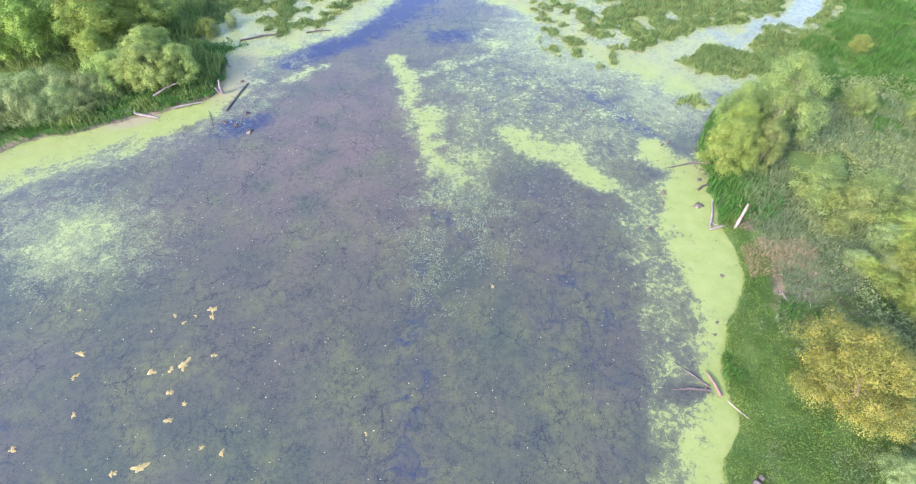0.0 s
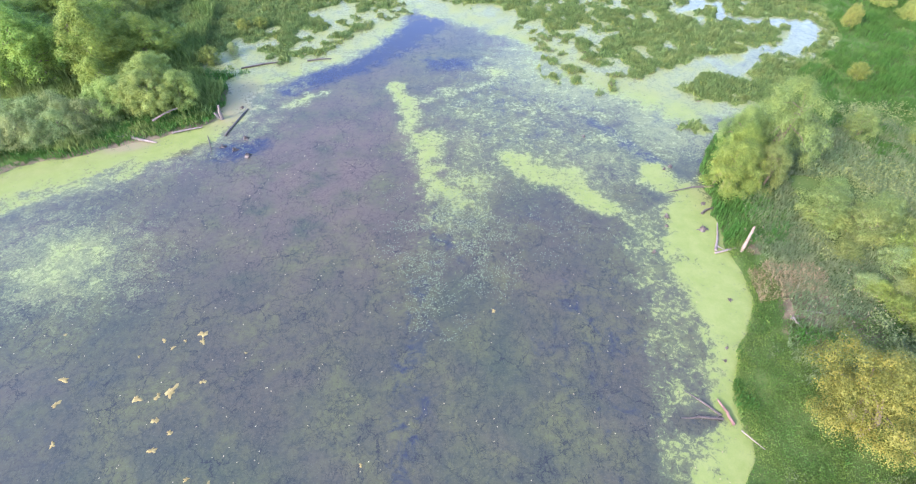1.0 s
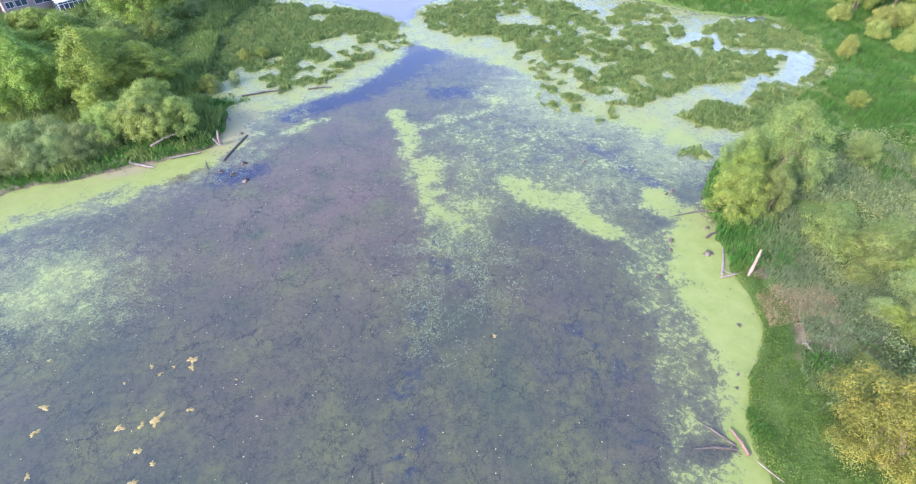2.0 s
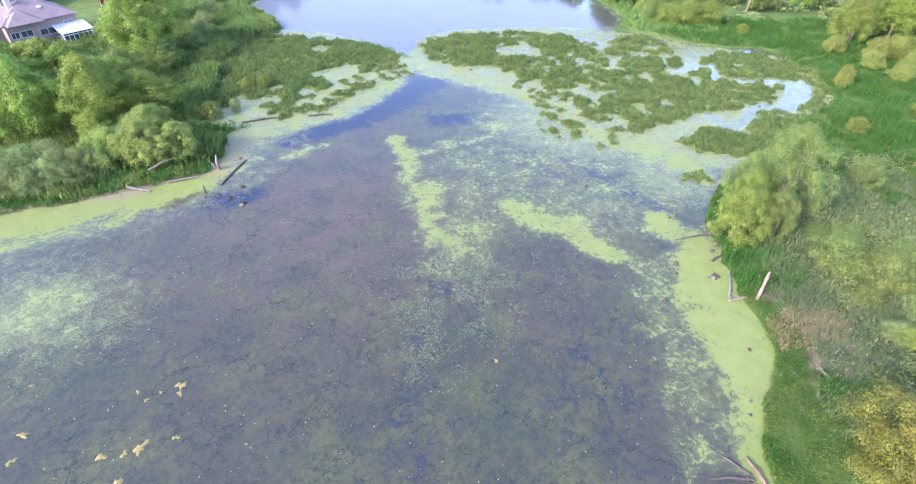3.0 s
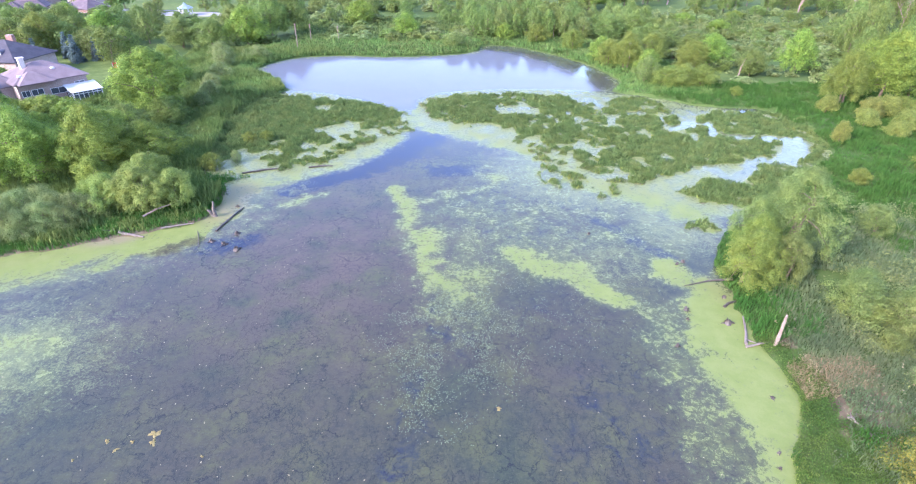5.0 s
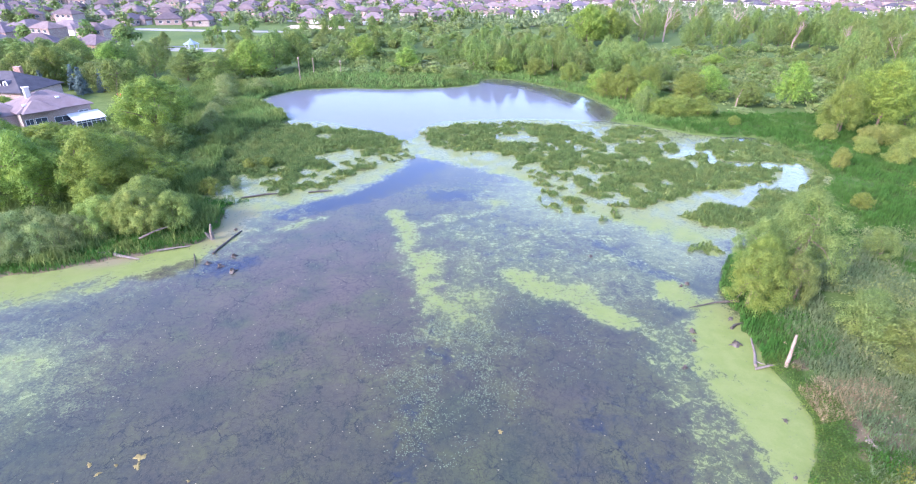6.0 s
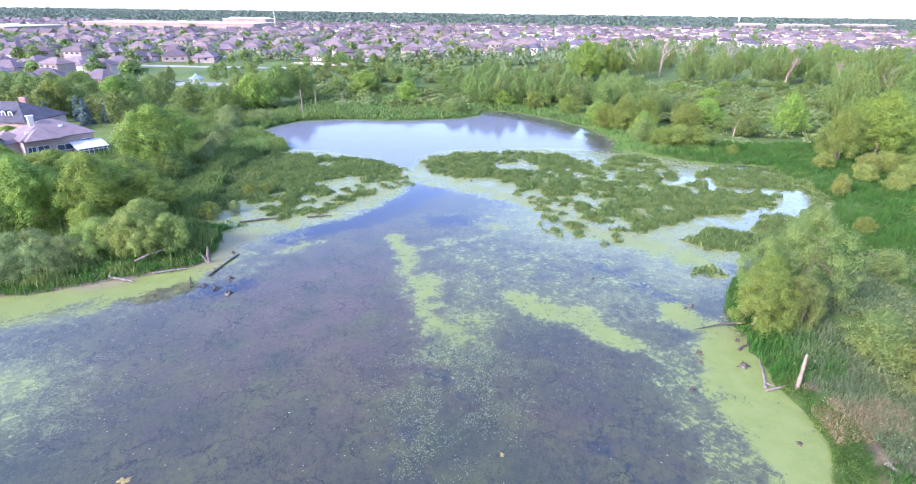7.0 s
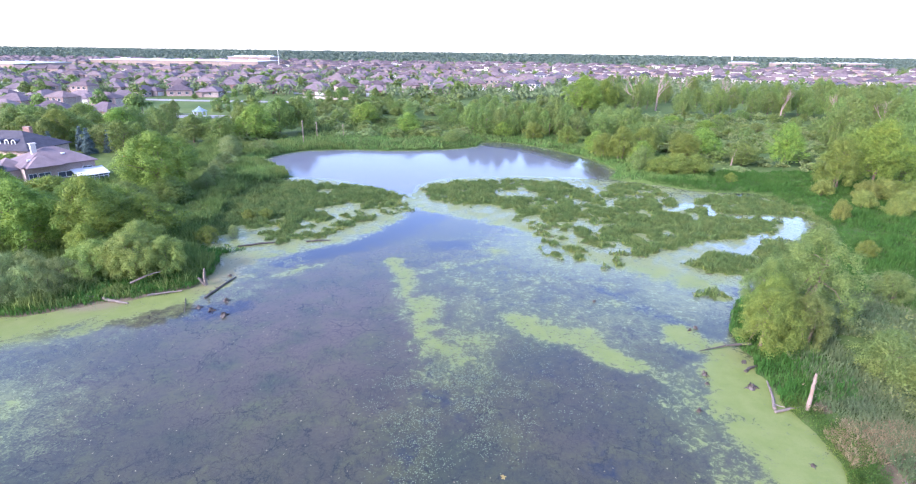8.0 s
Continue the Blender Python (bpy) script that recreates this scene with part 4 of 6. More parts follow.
LEFT_SHRUBS = [
    (thicket, -44.6, 65.4, 9.6, 6.0), (thicket, -49.0, 65.2, 8.0, 5.2), (thicket, -40.6, 67.0, 7.0, 5.4), (thicket, -45.8, 69.6, 9.0, 6.4),
    (greyshrub, -55.4, 57.2, 5.2, 4.0), (greyshrub, -51.6, 59.4, 4.8, 3.6), (greyshrub, -57.5, 60.5, 6, 5), (greyshrub, -61, 55.2, 5.4, 4.2), (greyshrub, -49.8, 62.4, 4.4, 3.6), (greyshrub, -53.5, 61, 5, 4.4),
    (greyshrub, -57.4, 56.8, 5.4, 4.6), (greyshrub, -53.4, 58.6, 5.0, 4.6), (greyshrub, -51.2, 61.6, 4.6, 4.3), (greyshrub, -59.8, 59.5, 6.5, 5.0), (greyshrub, -55.5, 62, 6, 5), (greyshrub, -63, 55, 6, 4.6),
    (greyshrub, -67, 57, 6, 5), (greyshrub, -66, 50.5, 5.5, 4.2), (maple, -53, 69.5, 6, 6),
    (limeshrub, -41.6, 81, 3.8, 3.3), (greyshrub, -39, 84.4, 2.4, 2.4), (limeshrub, -39.8, 93, 2.8, 2.2), (limeshrub, -37.0, 94.4, 2.6, 2.0),
    (greyshrub, -57, 118, 5, 4.5), (greyshrub, -60, 126, 6, 4), (greyshrub, -62, 136, 6, 4), (greyshrub, -66, 148, 7, 5), (greyshrub, -70, 157, 8, 5), (greyshrub, -60, 158, 7, 4), (greyshrub, -56, 112, 4, 4),
]
RIGHT_TREES = [
    (willow, 39.5, 57.2, 10.2, 11.2), (limetree, 31.6, 50.6, 7.8, 7.0), (willow, 34.6, 57.0, 6.2, 8.0), (willow, 36.2, 51.5, 6.0, 5.8), (limetree, 33.6, 54.0, 6, 7.2),
    (goldtree, 32.0, 20.2, 10.6, 8.6), (limetree, 84, 122.5, 11.2, 12), (maple, 93.5, 124, 14, 16), (midtree, 87, 149, 9.2, 12), (midtree, 104, 129, 11, 10),
]
RIGHT_SHRUBS = [
    (limeshrub, 61, 78.2, 3.6, 2.8), (shrub, 53.2, 62.2, 5.0, 4.2), (shrub, 40.2, 45.0, 6.6, 4.4), (shrub, 43.5, 42.2, 6.0, 4.4), (shrub, 46.5, 44.5, 6, 4.0), (shrub, 42.8, 48.2, 5.0, 3.6),
    (limeshrub, 46.8, 38.5, 5.2, 3.8), (shrub, 50.5, 41, 5.6, 4.0), (limeshrub, 45.5, 33.8, 5.2, 3.6), (shrub, 49.5, 35.5, 5.5, 4.0), (limeshrub, 43.2, 29.6, 4.0, 3.0), (greyshrub, 47.5, 29.5, 5, 3.6),
    (limeshrub, 41.2, 34.2, 3.0, 2.2), (greyshrub, 43.8, 24.2, 4.6, 3.2), (greyshrub, 34.2, 13.5, 4.2, 2.6), (greyshrub, 38.8, 12.5, 4.6, 3.0), (greyshrub, 31.5, 10.0, 3.5, 2.2), (shrub, 43.5, 15.5, 5, 3.6),
    (shrub, 57, 44, 6, 4.4), (shrub, 62, 52, 6, 4), (shrub, 61, 60, 5, 4),
    (goldshrub, 69.3, 97.2, 3.6, 4.4), (goldshrub, 86, 104, 5.6, 4.4), (goldshrub, 83.5, 112.0, 5.6, 4.6), (goldshrub, 88, 113.5, 5.8, 4.8), (goldshrub, 80, 107, 5, 3.6), (goldshrub, 91, 107.5, 5.6, 4.6), (goldshrub, 77.5, 116, 5, 3.8), (goldshrub, 96, 102, 6, 4.6), (limeshrub, 94, 113, 5.5, 4.4), (goldshrub, 82, 100.5, 4.6, 3.4),
    (limeshrub, 53, 135.5, 10, 5.5), (limeshrub, 48.5, 134.5, 8, 5.2), (limeshrub, 58, 136.5, 9, 5.4), (limeshrub, 63, 128, 3, 2.4), (shrub, 44.5, 138.5, 7, 6.8),
    (shrub, 70, 70, 5, 3.4), (limeshrub, 76, 84, 5, 3.2),
]
FAR_SIDE = [
    (limetree, 43.2, 153, 10, 9.8), (midtree, 38.5, 164, 9, 7), (limetree, 32.5, 178, 8, 6.5), (limetree, 22.5, 188, 8, 6.2), (midtree, 12, 193, 8, 5.6), (shrub, -4.6, 180.5, 10.5, 4.5),
    (midtree, 47, 146, 8, 7), (limetree, 39, 157, 8, 7.5), (midtree, -22, 200, 11, 7.5), (tall, 55, 268, 19, 18), (tall, 66, 272, 15, 16), (limetree, 51, 158, 11, 9), (limetree, 60, 150, 10, 8.5),
    (midtree, 68, 158, 11, 9), (darktree, 75, 148, 9, 7),
]
for rows in (LEFT_TREES, LEFT_SHRUBS, RIGHT_TREES, RIGHT_SHRUBS, FAR_SIDE):
    for kinds, x, y, w, h in rows:
        k = next_kind(kinds)
        bw, bh = KIND_SIZE.get(k.name, (10.0, 10.0))
        plant(k, x, y, w / bw, h / bh)
for x, y, w, h in ((-97, 108, 4.6, 6.6), (-101, 112, 4.2, 6.0), (-93.5, 113, 3.2, 6.5), (-107, 150, 4.2, 7.2), (-112.5, 155, 3.6, 7), (-103, 153, 3.4, 6.6), (-118, 150, 3.4, 6.2), (-69, 116, 3, 4)):
    plant(spruce[0], x, y, w / 4, h / 8)


def scatter(kinds, n, x0, x1, y0, y1, wr, hr, gap=3.0, skip=None):
    """Trees over a stretch of the plan, kept apart from one another."""
    done = []
    for _ in range(n * 6):
        if len(done) >= n:
            break
        x, y = rng.uniform(x0, x1), rng.uniform(y0, y1)
        if (skip and skip(x, y)) or any(abs(x - a) < gap and abs(y - b) < gap for a, b in done):
            continue
        done.append((x, y))
        k = next_kind(kinds)
        bw, bh = KIND_SIZE.get(k.name, (10.0, 10.0))
        plant(k, x, y, rng.uniform(*wr) / bw, rng.uniform(*hr) / bh)


def near_edge(x):
    return float(np.interp(x, [-260, -185, -155, -139, -108, -100, -91, -68, -40, 20, 70, 143, 240, 280, 343], [225, 219, 212, 236, 245, 262, 300, 345, 366, 400, 446, 540, 600, 455, 470]))


woods = farwood
FEN = lambda x, y: 58 < x < 0.64 * y + 4 and 150 < y < 262
scatter(woods, 62, 0, 66, 194, 224, (6, 9.5), (6.5, 10.5), 4)
scatter(woods, 12, 50, 70, 168, 205, (6, 9), (5, 8), 5)
scatter(lowtree + woods, 16, 66, 140, 165, 255, (6, 9), (3.5, 6), 8)
scatter(woods, 95, 95, 260, 170, 270, (7, 11), (9, 16), 6, FEN)
scatter(woods, 75, 100, 300, 120, 175, (7, 11), (8, 14), 6, lambda x, y: (x < 112 and y < 150) or FEN(x, y))
scatter(woods, 70, 60, 330, 272, 340, (8, 12), (10, 16), 7)
scatter(farbush, 130, 60, 160, 140, 260, (4, 8), (1.6, 3.4), 4)
scatter(farbush, 16, -50, 6, 184, 212, (6, 10), (2, 3.6), 6)
SIGHT = lambda x, y: abs(x + 0.49 * y) < 12
scatter(woods, 40, -230, -76, 182, 212, (7, 11), (6, 8.5), 6, SIGHT)
scatter(farbush, 46, -150, -56, 176, 232, (4, 8), (2, 4), 4)
scatter(woods, 24, -230, -140, 130, 190, (9, 13), (8, 11), 8, lambda x, y: math.hypot(x + 138, y - 166) < 22)
scatter(woods, 36, -168, -96, 148, 186, (7, 11), (7, 10), 6, lambda x, y: y < 156 and x < -104)
scatter(darktree + midtree, 20, -130, -75, 55, 95, (9, 13), (8, 11), 8)
scatter(woods, 14, -60, 60, 222, 300, (5.5, 8), (5, 7.5), 8)
scatter(farbush, 66, -70, 60, 214, 300, (5, 9), (2, 4), 4)
scatter(farbush, 90, -95, 70, 264, 350, (4, 7), (2.2, 4), 4, lambda x, y: y > near_edge(x) - 8)
scatter(woods, 30, -330, -150, 186, 214, (7, 11), (5, 7.5), 7)
scatter(woods, 34, -128, 40, 226, 268, (5, 7.5), (4.5, 7), 5, lambda x, y: math.hypot(x + 113, y - 236) < 16)
scatter(goldshrub + limeshrub, 26, 92, 150, 90, 125, (5, 8), (3, 5), 4)
scatter(shrub + limeshrub, 30, 56, 110, 20, 66, (4, 7), (3, 4.5), 4, lambda x, y: x < 60 and y > 45)


# ---- reeds, grass and herbs: too many to count ----
def blade_arrays(P, z, hgt, wid, lean=0.35, per=1):
    """Upright tapering blades with a bend, one bent quad each."""
    n = len(P)
    az = rng.uniform(0, 6.283, n)
    le = rng.uniform(0.05, lean, n) * hgt
    la = rng.uniform(0, 6.283, n)
    base = np.column_stack((P, z - 0.05))
    side = np.column_stack((np.cos(az), np.sin(az), np.zeros(n))) * (wid / 2)[:, None]
    tip = base + np.column_stack((np.cos(la) * le, np.sin(la) * le, hgt))
    mid = base + np.column_stack((np.cos(la) * le * 0.3, np.sin(la) * le * 0.3, hgt * 0.6))
    V = np.stack((base - side, mid + side, tip, mid - side), axis=1).reshape(-1, 3)
    return V, np.arange(4 * n).reshape(n, 4)


def blade_bed(name, label, mat, n, region, hr, wr, keep, lean=0.35, humps=0.0, spread=0.35, dome=None):
    """A bed of blades in tufts over region (x0, x1, y0, y1) where keep(P, z) allows."""
    x0, x1, y0, y1 = region
    per = 9
    c = np.column_stack((rng.uniform(x0, x1, n // per), rng.uniform(y0, y1, n // per)))
    th = rng.uniform(0.7, 1.15, len(c))
    P = np.repeat(c, per, axis=0) + rng.normal(size=(len(c) * per, 2)) * spread
    th = np.repeat(th, per)
    z = np.maximum(height(P), -0.08)
    ok = keep(P, z)
    P, z, th = P[ok], z[ok], th[ok]
    hgt = rng.uniform(*hr, len(P)) * th
    if humps:
        hgt = hgt * np.clip(0.25 + 2.6 * (fbm(P, humps, 91, 2) - 0.22), 0.3, 1.7)
    if dome:
        hgt = hgt * np.clip(0.45 + 4.5 * dome(P), 0.4, 1.35)
    wid = rng.uniform(*wr, len(P))
    V, F = blade_arrays(P, z, hgt, wid, lean)
    tagged(new(name, np_mesh(name, V, F, mat)), label, "reeds" if "reed" in name else "grass", kind="stuff")


def dry(P, z, lim=0.03):
    return z > lim


def noisy(P, f, lim, seed):
    return fbm(P, f, seed, 3) > lim


blade_bed("reed_marsh", "dense green reeds standing in shallow marsh water", "reed", 420000, (-60, 72, 62, 134), (0.40, 0.75), (0.08, 0.15),
          lambda P, z: (tussock(P) > 0.0) & (REED_FIELD(P) > 0.12) & (FAR_FIELD(P) < 0.5), 0.75, 0.0, 0.35, tussock)
blade_bed("brown_tussocks", "withered olive tussocks in shallow scummy water", "olive", 70000, (-40, 68, 64, 128), (0.2, 0.5), (0.08, 0.14),
          lambda P, z: (tussock(P) > -0.04) & (tussock(P) < 0.04) & (REED_FIELD(P) > 0.15), 0.9, 0.6)
blade_bed("cattail_reeds", "tall dark green cattails on the wet bank", "cattail", 190000, (-82, -36, 56, 172), (0.8, 1.5), (0.11, 0.19),
          lambda P, z: (z > 0.10) & (wet(P) < -0.5) & (marsh(P) < 0.5), 0.5, 0.2)
blade_bed("meadow_grass", "vivid green sedge meadow beside the pond", "meadow", 170000, (44, 105, 56, 140), (0.5, 1.0), (0.07, 0.12),
          lambda P, z: (z > 0.12) & (marsh(P) < 1) & (P[:, 0] > 46 + (P[:, 1] - 78) * -0.3), 0.28, 0.4)
blade_bed("shore_reeds", "green reeds fringing the far pond", "cattail", 110000, (-62, 64, 128, 200), (0.7, 1.3), (0.14, 0.24),
          lambda P, z: (z > 0.08) & (marsh(P) < 0) & (wet(P) > -22), 0.35)
blade_bed("fen_grass", "tangled green fen behind the far pond", "reed", 60000, (-60, 160, 168, 235), (0.8, 1.6), (0.22, 0.42),
          lambda P, z: (z > 0.1) & noisy(P, 0.08, 0.42, 31), 0.5)
blade_bed("tall_grass", "blue-green tall grass with pale seed heads", "bluegrass", 130000, (30, 75, 24, 66), (0.4, 0.85), (0.06, 0.11),
          lambda P, z: (wet(P) < -3.2) & noisy(P, 0.14, 0.30, 41), 0.4)
blade_bed("shore_grass", "bright green grass along the pond edge", "meadow", 70000, (20, 44, 2, 66), (0.5, 1.0), (0.06, 0.11),
          lambda P, z: (wet(P) < 0.1) & (wet(P) > -7) & ((P[:, 1] > 41) | noisy(P, 0.2, 0.58, 44)), 0.5)
blade_bed("bank_grass", "bright green grass at the foot of willows", "meadow", 60000, (-80, -34, 38, 78), (0.5, 1.0), (0.07, 0.12),
          lambda P, z: (wet(P) < 0.0) & (wet(P) > -5), 0.5)
blade_bed("dry_grass", "dry straw-coloured grass on the bank", "straw", 42000, (28, 42, 24, 46), (0.35, 0.8), (0.05, 0.09),
          lambda P, z: (wet(P) < -0.4) & (fbm(P, 0.25, 51, 3) * (1.15 - 0.10 * np.hypot((P[:, 0] - 32.6) * 1.3, P[:, 1] - 36.5)) > 0.36), 0.9)


def herb_bed(name, label, mat, n, region, leaf, hr, keep, aspect=0.5):
    """Low leafy herbs: leaves in heaps of uneven height."""
    x0, x1, y0, y1 = region
    per = 26
    c = np.column_stack((rng.uniform(x0, x1, n // per), rng.uniform(y0, y1, n // per)))
    hh = rng.uniform(*hr, len(c)) * (0.3 + 1.4 * fbm(c, 0.35, 77, 3))
    P = np.repeat(c, per, axis=0) + rng.normal(size=(len(c) * per, 2)) * 0.38
    h = np.repeat(hh, per) * rng.uniform(0.25, 1.0, len(P))
    z = height(P)
    ok = keep(P, z)
    P, z, h = P[ok], z[ok], h[ok]
    C = np.column_stack((P, z + h))
    N = unit(len(C)) * 0.8 + np.array([0, 0, 0.9])
    N /= np.linalg.norm(N, axis=1, keepdims=True)
    V, F = leaf_cards(C, N, leaf, leaf * aspect)
    tagged(new(name, np_mesh(name, V, F, mat)), label, "undergrowth", kind="stuff")


herb_bed("bank_herbs", "low bright green herbs covering the bank", "fern", 240000, (18, 46, -2, 42), 0.14, (0.2, 1.0),
         lambda P, z: (wet(P) < 0.1) & ((P[:, 1] < 31) | (wet(P) > -2.2)) & ~((np.hypot(P[:, 0] - 34, P[:, 1] - 31.5) < 1.8) & noisy(P, 0.5, 0.42, 61)))
herb_bed("rim_herbs", "yellow-green herbs rimming the duckweed", "lime", 45000, (18, 34, -2, 42), 0.12, (0.2, 0.6),
         lambda P, z: (wet(P) < 0.15) & (wet(P) > -1.5) & noisy(P, 0.5, 0.44, 62))
herb_bed("bank_weeds", "grey-green tall weeds among bank herbs", "bluegrass", 130000, (22, 48, -2, 44), 0.12, (0.5, 1.3),
         lambda P, z: (wet(P) < -2.2) & (noisy(P, 0.3, 0.56, 63) | (np.hypot((P[:, 0] - 37.5) / 5, (P[:, 1] - 36) / 7) + fbm(P, 0.4, 64, 3) < 1.5)))
herb_bed("slope_thicket", "mixed green thicket on the slope", "grey", 110000, (38, 80, 8, 70), 0.26, (0.4, 1.5),
         lambda P, z: (wet(P) < -7) & noisy(P, 0.12, 0.46, 71))
herb_bed("shady_thicket", "shady undergrowth below the trees", "dark", 70000, (-110, -44, 52, 118), 0.42, (0.3, 1.2),
         lambda P, z: (wet(P) < -3.5) & (P[:, 0] < -46 - np.maximum(0, P[:, 1] - 90) * 0.35))
herb_bed("fen_scrub", "green fen scrub among the woods", "grey", 60000, (60, 200, 130, 260), 0.8, (0.5, 2.2),
         lambda P, z: (z > 0.1) & noisy(P, 0.05, 0.44, 81) & (P[:, 0] > 62))

scatter(shrub + limeshrub + greyshrub, 46, 39, 64, 22, 56, (2.4, 4.6), (1.6, 3.2), 2.2, lambda x, y: y > 45 and x < 58)
scatter(greyshrub + limeshrub, 14, 29, 46, 4, 16, (1.8, 3.4), (1.0, 2.0), 2)


def blossoms(name, n, region, seed):
    """Pale flower heads standing above the grass."""
    x0, x1, y0, y1 = region
    P = np.column_stack((rng.uniform(x0, x1, n), rng.uniform(y0, y1, n)))
    ok = (wet(P) < -1.5) & (fbm(P, 0.25, seed, 3) > 0.5)
    P = P[ok]
    C = np.column_stack((P, height(P) + rng.uniform(0.7, 1.2, len(P))))
    N = unit(len(P)) * 0.3 + np.array([0, 0, 1.0])
    V, F = leaf_cards(C, N, 0.16, 0.14)
    tagged(new(name, np_mesh(name, V, F, "straw")), "pale seed heads above tall grass", "flowers", kind="stuff")


blossoms("seed_heads", 1500, (30, 62, 26, 66), 95)
blossoms("bank_flowers", 420, (31, 43, 30, 43), 96)


# ---- houses ----
def hip(bm, cx, cy, w, d, z, rise, over=0.45, thick=0.18, gable=False):
    """A hipped or gabled roof with eaves, fascia and soffit; the ridge runs along the longer side."""
    a, b = w / 2 + over, d / 2 + over
    if w >= d:
        e = a if gable else a - b
        ridge = [(-e, 0), (e, 0)]
    else:
        e = b if gable else b - a
        ridge = [(0, -e), (0, e)]
    low = [bm.verts.new((cx + sx * a, cy + sy * b, z - thick)) for sx, sy in ((-1, -1), (1, -1), (1, 1), (-1, 1))]
    top = [bm.verts.new((cx + sx * a, cy + sy * b, z)) for sx, sy in ((-1, -1), (1, -1), (1, 1), (-1, 1))]
    r = [bm.verts.new((cx + x, cy + y, z + rise)) for x, y in ridge]
    bm.faces.new(low[::-1])
    for i in range(4):
        j = (i + 1) % 4
        bm.faces.new((low[i], low[j], top[j], top[i]))
    if w >= d:
        bm.faces.new((top[0], top[1], r[1], r[0]))
        bm.faces.new((top[1], top[2], r[1]))
        bm.faces.new((top[2], top[3], r[0], r[1]))
        bm.faces.new((top[3], top[0], r[0]))
    else:
        bm.faces.new((top[1], top[2], r[1], r[0]))
        bm.faces.new((top[0], top[1], r[0]))
        bm.faces.new((top[3], top[0], r[0], r[1]))
        bm.faces.new((top[2], top[3], r[1]))


def window(parent, x, y, z, w, h, face, bars=1, pane=True):
    """A white framed window on a wall; face is the way it looks: 's', 'n', 'e' or 'w'."""
    bm = bmesh.new()
    t = 0.09

    def put(u0, u1, v0, v1, d0, d1):
        if face in "sn":
            s = -1 if face == "s" else 1
            box(bm, x + u0, x + u1, *sorted((y + s * d0, y + s * d1)), z + v0, z + v1)
        else:
            s = 1 if face == "e" else -1
            box(bm, *sorted((x + s * d0, x + s * d1)), y + u0, y + u1, z + v0, z + v1)

    if not pane:
        # frame and recessed glass of a window seen from afar
        put(-w / 2, w / 2, 0, h, -0.03, 0.08)
        bmesh.ops.recalc_face_normals(bm, faces=bm.faces)
        out = {"s": Vector((0, -1, 0)), "n": Vector((0, 1, 0)), "e": Vector((1, 0, 0)), "w": Vector((-1, 0, 0))}[face]
        front = max(bm.faces, key=lambda f: f.normal.dot(out))
        bmesh.ops.inset_region(bm, faces=[front], thickness=t, depth=-0.05)
        front.material_index = 1
        ob = part("window", bm, "white", parent)
        ob.data.materials.append(M["glass"])
        return
    put(-w / 2, -w / 2 + t, 0, h, -0.03, 0.08)
    put(w / 2 - t, w / 2, 0, h, -0.03, 0.08)
    put(-w / 2 + t, w / 2 - t, 0, t, -0.03, 0.08)
    put(-w / 2 + t, w / 2 - t, h - t, h, -0.03, 0.08)
    for k in range(1, bars + 1):
        u = -w / 2 + w * k / (bars + 1)
        put(u - 0.04, u + 0.04, t, h - t, -0.02, 0.06)
    ob = part("window", bm, "white", parent)
    if pane:
        bm = bmesh.new()
        put(-w / 2 + t, w / 2 - t, t, h - t, -0.02, 0.03)
        part("pane", bm, "glass", ob, "dark window glass")
    return ob


def house_kind(w, d, wall_h, rise, wall, roof, label, wing, gable=False):
    ob = thing("house", label, "house", Matrix.Identity(4), "houses of the neighbourhood")
    bm = bmesh.new()
    box(bm, -w / 2, w / 2, -d / 2, d / 2, -0.3, wall_h)
    if wing:
        box(bm, wing - 3.4, wing + 3.4, -d / 2 - 3.0, -d / 2 + 0.5, -0.3, wall_h - 0.3)
    part("wall", bm, wall, ob)
    bm = bmesh.new()
    hip(bm, 0, 0, w, d, wall_h, rise, gable=gable)
    if wing:
        hip(bm, wing, -d / 2 + 0.4, 6.8, 7.2, wall_h - 0.28, rise * 0.72)
    part("roof", bm, roof, ob)
    two = wall_h > 4.5
    front = -d / 2
    for x in (-w * 0.36, -w * 0.10, w * 0.16, w * 0.38):
        if not wing or abs(x - wing) > 3.6:
            window(ob, x, front, wall_h - 1.9 if two else 1.0, 1.8, 1.35, "s", 1, False)
    for x in (-w * 0.30, 0.0, w * 0.30):
        window(ob, x, d / 2, wall_h - 1.9 if two else 1.0, 1.9, 1.4, "n", 1, False)
    window(ob, w / 2, 0, wall_h - 1.9, 1.6, 1.3, "e", 1, False)
    if wing:
        bm = bmesh.new()
        box(bm, wing - 2.5, wing + 2.5, -d / 2 - 3.06, -d / 2 - 2.98, 0.0, 2.2)
        for k in range(1, 4):
            box(bm, wing - 2.5, wing + 2.5, -d / 2 - 3.09, -d / 2 - 3.06, k * 0.55 - 0.02, k * 0.55 + 0.02)
        part("garage_door", bm, "white", ob, "white panelled garage door")
    bm = bmesh.new()
    box(bm, -0.5 + w * 0.03, 0.5 + w * 0.03, front - 0.06, front + 0.02, 0, 2.1)
    part("front_door", bm, "bark", ob)
    return ob


